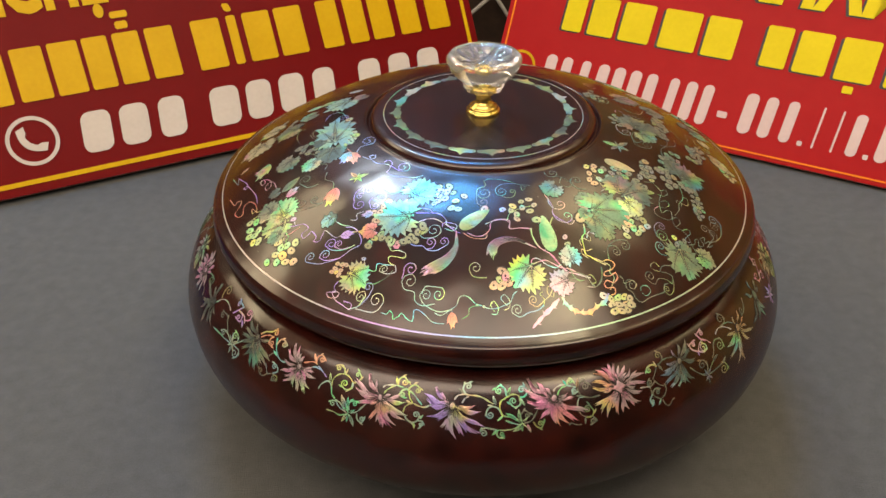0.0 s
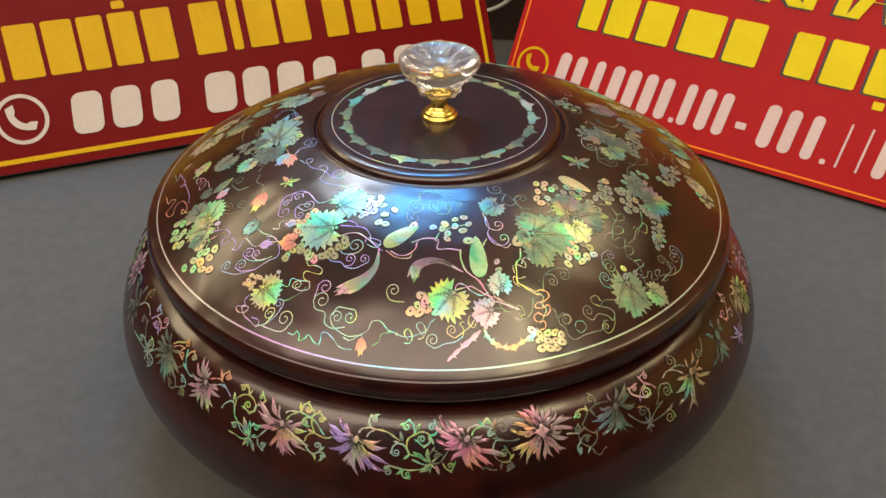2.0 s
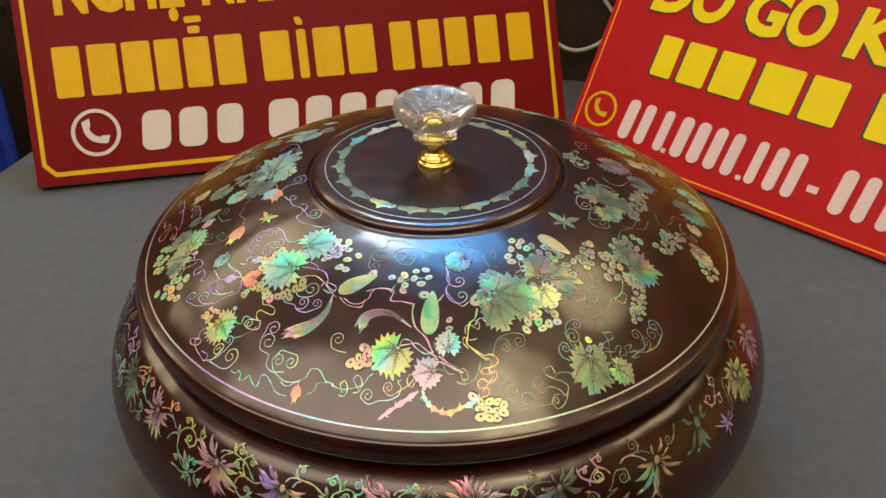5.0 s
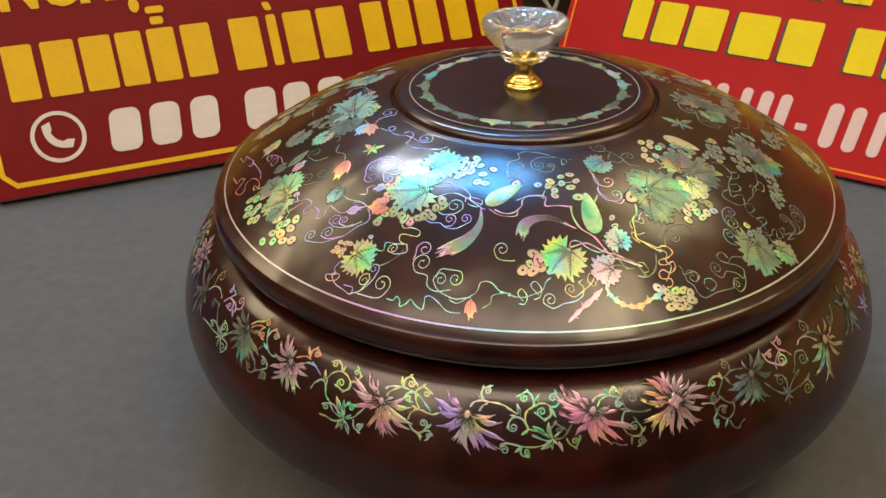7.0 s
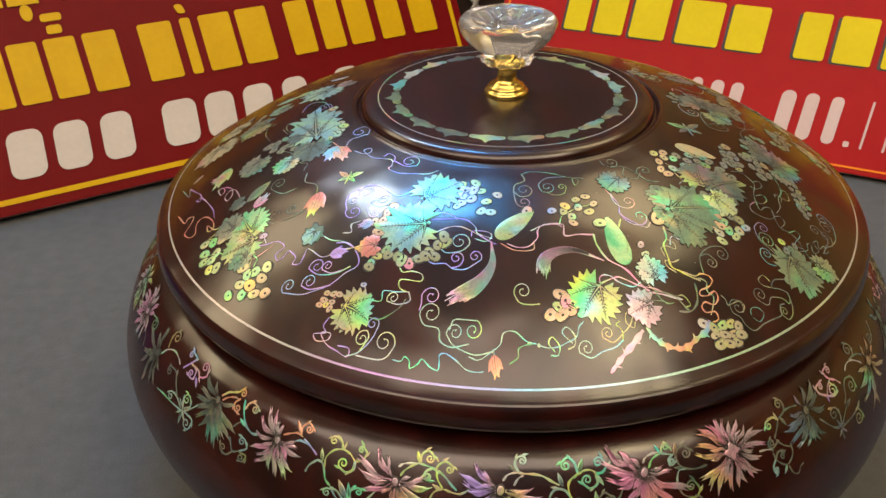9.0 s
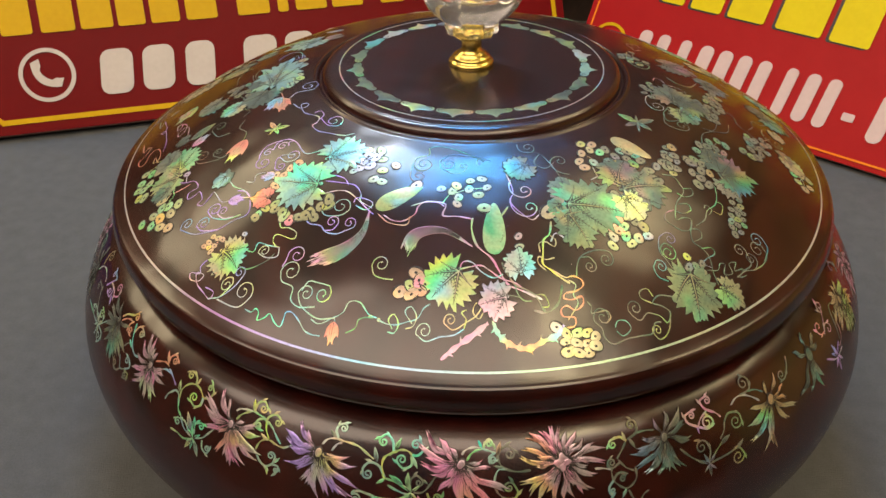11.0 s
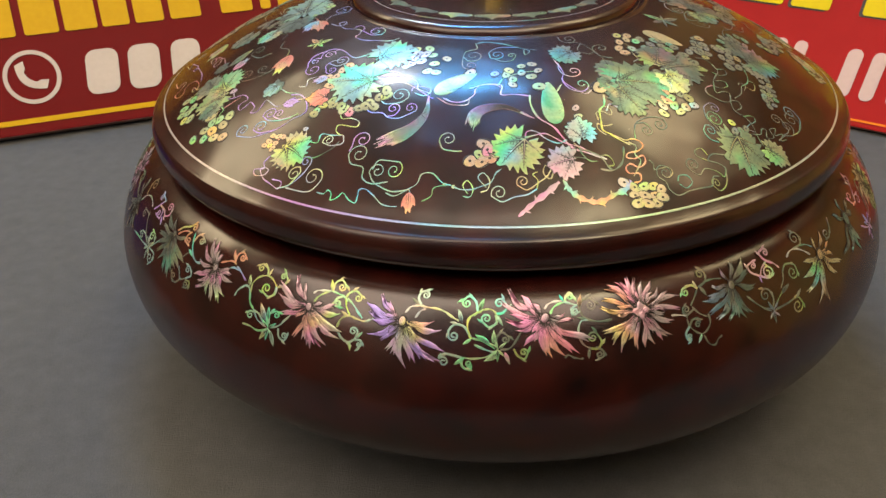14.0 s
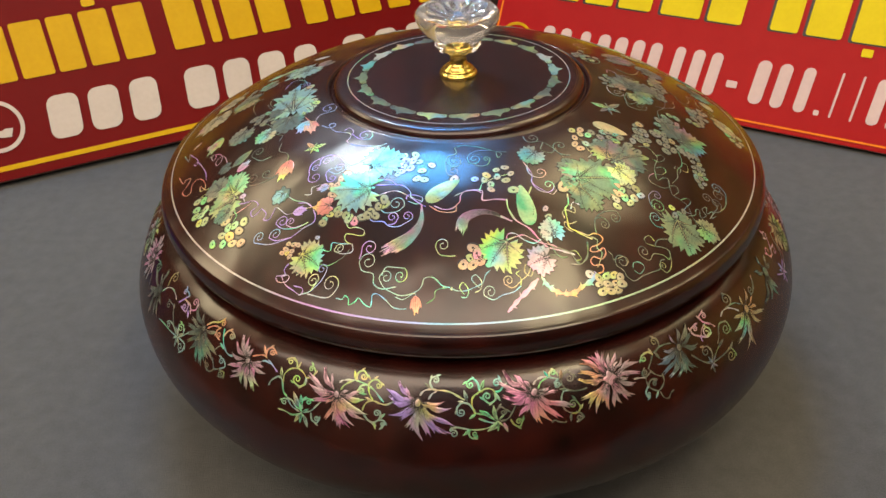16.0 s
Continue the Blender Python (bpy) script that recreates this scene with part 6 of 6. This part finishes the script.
vine(W, .9, (-48.5, 2.7), (-47.2, 3.8), (-45.0, 4.4), (-42.3, 4.8))
vine(L, .9, (-47.5, 0.2), (-46.4, 2.1), (-44.4, 3.7), (-42.3, 4.8))
spur(L, -42.3, 4.8, -43.2, 8.3)
scroll(L, .9, -1, (-42.0, 4.9), (-41.7, 7.6), (-39.8, 8.8), (-38.1, 7.5), (-39.2, 6.6))
vine(G, .9, (-42.3, 4.8), (-39.9, 4.4), (-37.5, 3.8), (-36.0, 2.5))
scroll(G, .9, 1, (-38.1, 3.8), (-39.8, 2.9), (-40.5, 0.9), (-39.2, 0.3), (-39.4, 1.4))
scroll(L, .9, -1, (-37.1, 3.3), (-36.3, 5.1), (-34.2, 6.3), (-32.1, 5.2), (-32.9, 4.2))
vine(L, .9, (-36.4, 3.6), (-33.9, 1.8), (-31.8, -0.3), (-30.2, -1.7))
vine(L, .8, (-36.8, 3.5), (-36.2, 1.0), (-34.5, -1.4))
vine(L, .9, (-38.0, -6.0), (-37.4, -3.6), (-35.8, -2.0), (-34.0, -1.7), (-32.1, -2.2), (-29.4, -2.5), (-27.3, -1.5), (-25.8, -0.4))
spur(L, -34.5, -2.0, -37.7, -1.0)
scroll(T, .9, 1, (-37.3, -7.2), (-35.9, -8.8), (-33.7, -9.7), (-31.6, -8.4), (-31.0, -6.2), (-32.4, -6.1))
scroll(T, .8, -1, (-31.6, -8.5), (-29.7, -8.5), (-29.3, -9.6), (-30.1, -9.8))
spur(T, -33.3, -9.4, -32.4, -12.2)
spur(T, -30.8, -7.9, -29.6, -5.7)
vine(W, .9, (-16.9, 2.0), (-15.5, 3.8), (-13.4, 4.5), (-12.0, 4.7))
vine(W, .9, (-13.6, 0.8), (-12.3, 2.9), (-10.7, 3.8))
vine(T, 1.0, (-13.0, 4.8), (-10.5, 4.3), (-7.5, 4.1), (-4.8, 3.4), (-2.1, 1.8), (-0.2, 0.8))
scroll(T, .9, -1, (-12.3, 4.9), (-13.3, 6.9), (-12.6, 8.7), (-11.3, 9.3), (-11.1, 8.0))
spur(S, -12.7, 4.7, -15.3, 6.6)
spur(T, 0.8, 0.3, -0.5, 4.3)
scroll(T, .9, 1, (3.5, -3.9), (1.5, -0.9), (-1.3, -0.3), (-3.1, -2.1), (-3.1, -4.2), (-1.6, -3.7))
vine(G, 1.0, (3.6, -4.4), (2.5, -1.6), (2.6, 1.3), (4.5, 3.2), (6.7, 4.1))
vine(L, .9, (4.1, 2.5), (5.6, 3.8), (7.8, 4.6), (10.0, 4.3), (11.3, 3.0))
scroll(W, .9, 1, (5.4, 4.0), (4.7, 6.9), (2.8, 8.5), (1.1, 7.5), (2.0, 6.3))
spur(G, 5.6, 4.1, 7.4, 7.8)
scroll(T, .9, 1, (11.0, 3.3), (13.0, 3.6), (14.3, 5.4), (13.4, 7.2), (12.0, 6.5))
scroll(G, .9, -1, (10.9, 3.0), (11.1, 0.6), (8.9, -0.7), (7.0, 0.6), (8.1, 1.8))
spur(T, 11.3, 3.0, 12.6, -0.3)
spur(G, 3.8, -4.2, 1.3, -6.3)
vine(G, .9, (3.8, -4.2), (6.4, -4.8), (8.9, -5.9), (10.7, -7.2))
spur(G, 9.2, -5.8, 5.2, -2.8)
spur(G, 10.6, -6.3, 10.0, -1.8)
scroll(S, .8, -1, (11.3, -6.7), (11.1, -4.0), (12.8, -2.3), (14.5, -3.4), (13.7, -4.3))
vine(S, .9, (12.2, -7.5), (14.9, -7.0), (16.8, -4.8), (18.5, -1.9))
scroll(S, .8, 1, (16.1, -7.2), (17.3, -9.3), (19.2, -10.2), (20.2, -8.5), (19.0, -8.3))
vine(L, 1.0, (4.6, -6.1), (7.9, -7.5), (10.7, -8.3))
vine(W, .9, (25.8, 4.4), (26.9, 5.8), (29.0, 6.6), (31.5, 6.6))
vine(G, .9, (27.4, 2.8), (28.5, 4.7), (30.3, 5.8), (32.0, 6.1))
vine(T, .9, (31.6, 6.4), (34.1, 5.6), (36.0, 4.9))
spur(G, 31.8, 6.3, 31.0, 8.8)
scroll(G, .9, -1, (32.3, 6.2), (32.8, 8.0), (34.2, 8.9), (34.0, 7.8))
scroll(T, .8, 1, (35.6, 5.0), (34.0, 3.8), (34.6, 2.2), (35.0, 3.2))
scroll(S, .9, -1, (36.4, 3.6), (37.4, 5.9), (39.6, 6.9), (41.3, 5.7), (40.1, 4.6))
spur(S, 36.5, 4.1, 37.3, 8.3)
vine(S, .9, (36.5, 4.1), (37.2, 1.8), (39.2, 0.2), (42.5, -0.6), (46.2, -0.4))
vine(T, .9, (39.2, 0.3), (36.8, 0.2), (35.6, -2.1), (35.5, -4.7))
spur(S, 38.3, 0.7, 35.3, 0.9)
vine(S, .8, (35.5, -5.0), (36.9, -7.2), (39.0, -8.4))
scroll(S, .8, 1, (38.6, -8.3), (40.9, -8.5), (42.1, -6.5), (40.9, -4.0), (39.6, -5.1))
scroll(S, .8, -1, (40.2, -8.1), (42.1, -9.2), (42.5, -10.7), (41.3, -10.4))
spur(S, 38.3, -8.4, 37.7, -11.3)
vine(S, .8, (30.8, -10.5), (32.0, -9.7), (33.5, -10.6), (35.3, -11.1), (36.4, -11.0))
vine(W, .9, (65.2, -2.3), (67.8, -2.7), (70.6, -3.5))
scroll(O, .9, 1, (76.5, 3.8), (74.6, 5.3), (71.8, 5.0), (71.9, 3.6))
spur(Y, 76.1, 3.5, 75.9, 6.6)
scroll(S, .9, 1, (76.9, 4.1), (80.2, 5.5), (80.8, 7.9), (79.1, 8.0))
vine(S, .9, (79.9, 5.4), (83.0, 5.4), (86.2, 4.8))
vine(S, .9, (76.2, 3.6), (74.5, 1.5), (72.4, -0.8))
spur(S, 77.4, 4.4, 78.9, 1.1)
vine(S, .8, (72.8, -1.1), (74.7, -3.7), (77.2, -5.3))
scroll(S, .8, -1, (73.3, -1.9), (70.4, -3.2), (69.3, -1.7), (70.6, -1.6))
vine(S, .9, (93.3, -3.1), (96.2, -6.5), (99.4, -9.4), (101.9, -10.8))
scroll(S, .8, 1, (102.0, -10.7), (103.5, -7.2), (102.9, -4.4), (100.7, -5.1))
vine(S, .9, (102.8, -10.5), (105.4, -8.2), (109.2, -5.8))
spur(S, 107.6, -6.9, 111.6, -4.7)
scroll(S, .8, -1, (102.3, -10.9), (109.1, -10.7), (113.9, -10.4), (115.7, -13.0), (113.1, -13.1))
spur(S, 113.0, -10.6, 116.5, -8.8)
scroll(P, .9, -1, (108.3, 3.5), (105.7, 5.6), (105.0, 8.1), (107.1, 8.8), (107.6, 7.5))
vine(P, .9, (106.1, 5.2), (108.8, 3.3), (110.6, 1.1))
scroll(P, .9, -1, (101.4, 1.1), (98.3, 3.4), (98.0, 5.6), (100.3, 6.3), (100.2, 5.1))
vine(P, .9, (106.2, 4.7), (103.3, 3.3), (101.4, 1.1))
scroll(V, .9, 1, (101.6, 1.0), (104.9, -0.5), (107.3, 0.8), (105.0, 1.3))
vine(V, .8, (101.1, 1.2), (101.2, -0.9))
scroll(S, .8, -1, (111.3, -0.6), (113.8, 1.1), (117.4, -0.2), (117.9, -2.8), (115.5, -2.3))
vine(S, .8, (111.4, -0.4), (110.2, -3.1), (108.0, -5.2))
vine(W, .9, (115.8, 2.9), (118.6, 4.2), (122.1, 3.8), (125.4, 1.6), (127.5, -0.5))
scroll(S, .8, 1, (120.7, 4.3), (125.2, 4.5), (126.3, 7.0), (123.8, 7.1))
vine(S, .8, (123.8, 4.3), (127.5, 3.3), (130.3, 1.3))
scroll(S, .8, -1, (147.1, 6.1), (145.3, 3.0), (142.9, 0.9), (141.2, 2.1))
vine(S, .8, (-173.5, -9.7), (-175.9, -5.7), (-181.2, -3.5))
scroll(S, .8, -1, (-185.6, -0.6), (-177.0, 2.2), (-171.4, 2.7), (-173.4, 0.8))
vine(G, .9, (11.8, -7.6), (8.3, -9.6), (4.5, -10.3), (1.0, -10.1))
scroll(T, .9, -1, (1.0, -10.1), (-1.8, -9.5), (-4.2, -9.3), (-5.7, -10.9), (-4.3, -11.7))
scroll(G, .9, -1, (1.2, -10.2), (1.2, -12.5), (2.7, -13.6), (4.1, -12.4), (3.2, -11.8))
spur(G, 2.0, -9.9, -0.9, -12.5)
spur(G, 12.2, -8.2, 8.0, -11.4)
spur(G, 13.5, -8.1, 14.9, -11.7)
vine(S, .9, (77.7, -4.3), (77.7, -7.2), (76.2, -9.2), (74.1, -10.0), (71.9, -8.6), (70.5, -6.8), (70.1, -4.5))
scroll(S, .9, 1, (70.5, -6.8), (71.8, -5.2), (73.6, -5.1), (74.4, -6.4), (73.4, -6.9))
scroll(T, .9, -1, (70.5, -6.8), (68.9, -8.6), (69.1, -10.7), (70.5, -10.5), (70.0, -9.8))
spur(T, 74.1, -10.0, 72.8, -12.7)
vine(S, .8, (74.7, -10.6), (75.9, -13.5), (77.9, -14.5), (79.3, -13.0), (80.9, -12.3))
spur(S, 70.1, -4.5, 70.6, -2.7)
# garland, towards the far side
flower(P, -206.0, 0.0, 11.0, 190)
flower(S, -236.0, 0.0, 11.0, 200)
vine(S, 0.9, (-228.0, -8.0), (-220.0, 4.0), (-212.0, -2.0))
curl(S, 0.8, -222.0, 4.0, -219.0, 8.0, 1)
flower(Y, 196.0, 0.0, 11.0, 190)
flower(P, 224.0, 0.0, 11.0, 200)
vine(S, 0.9, (182.0, -8.0), (186.0, 4.0), (196.0, -2.0))
curl(S, 0.8, 210.0, 4.0, 207.0, 8.0, 1)
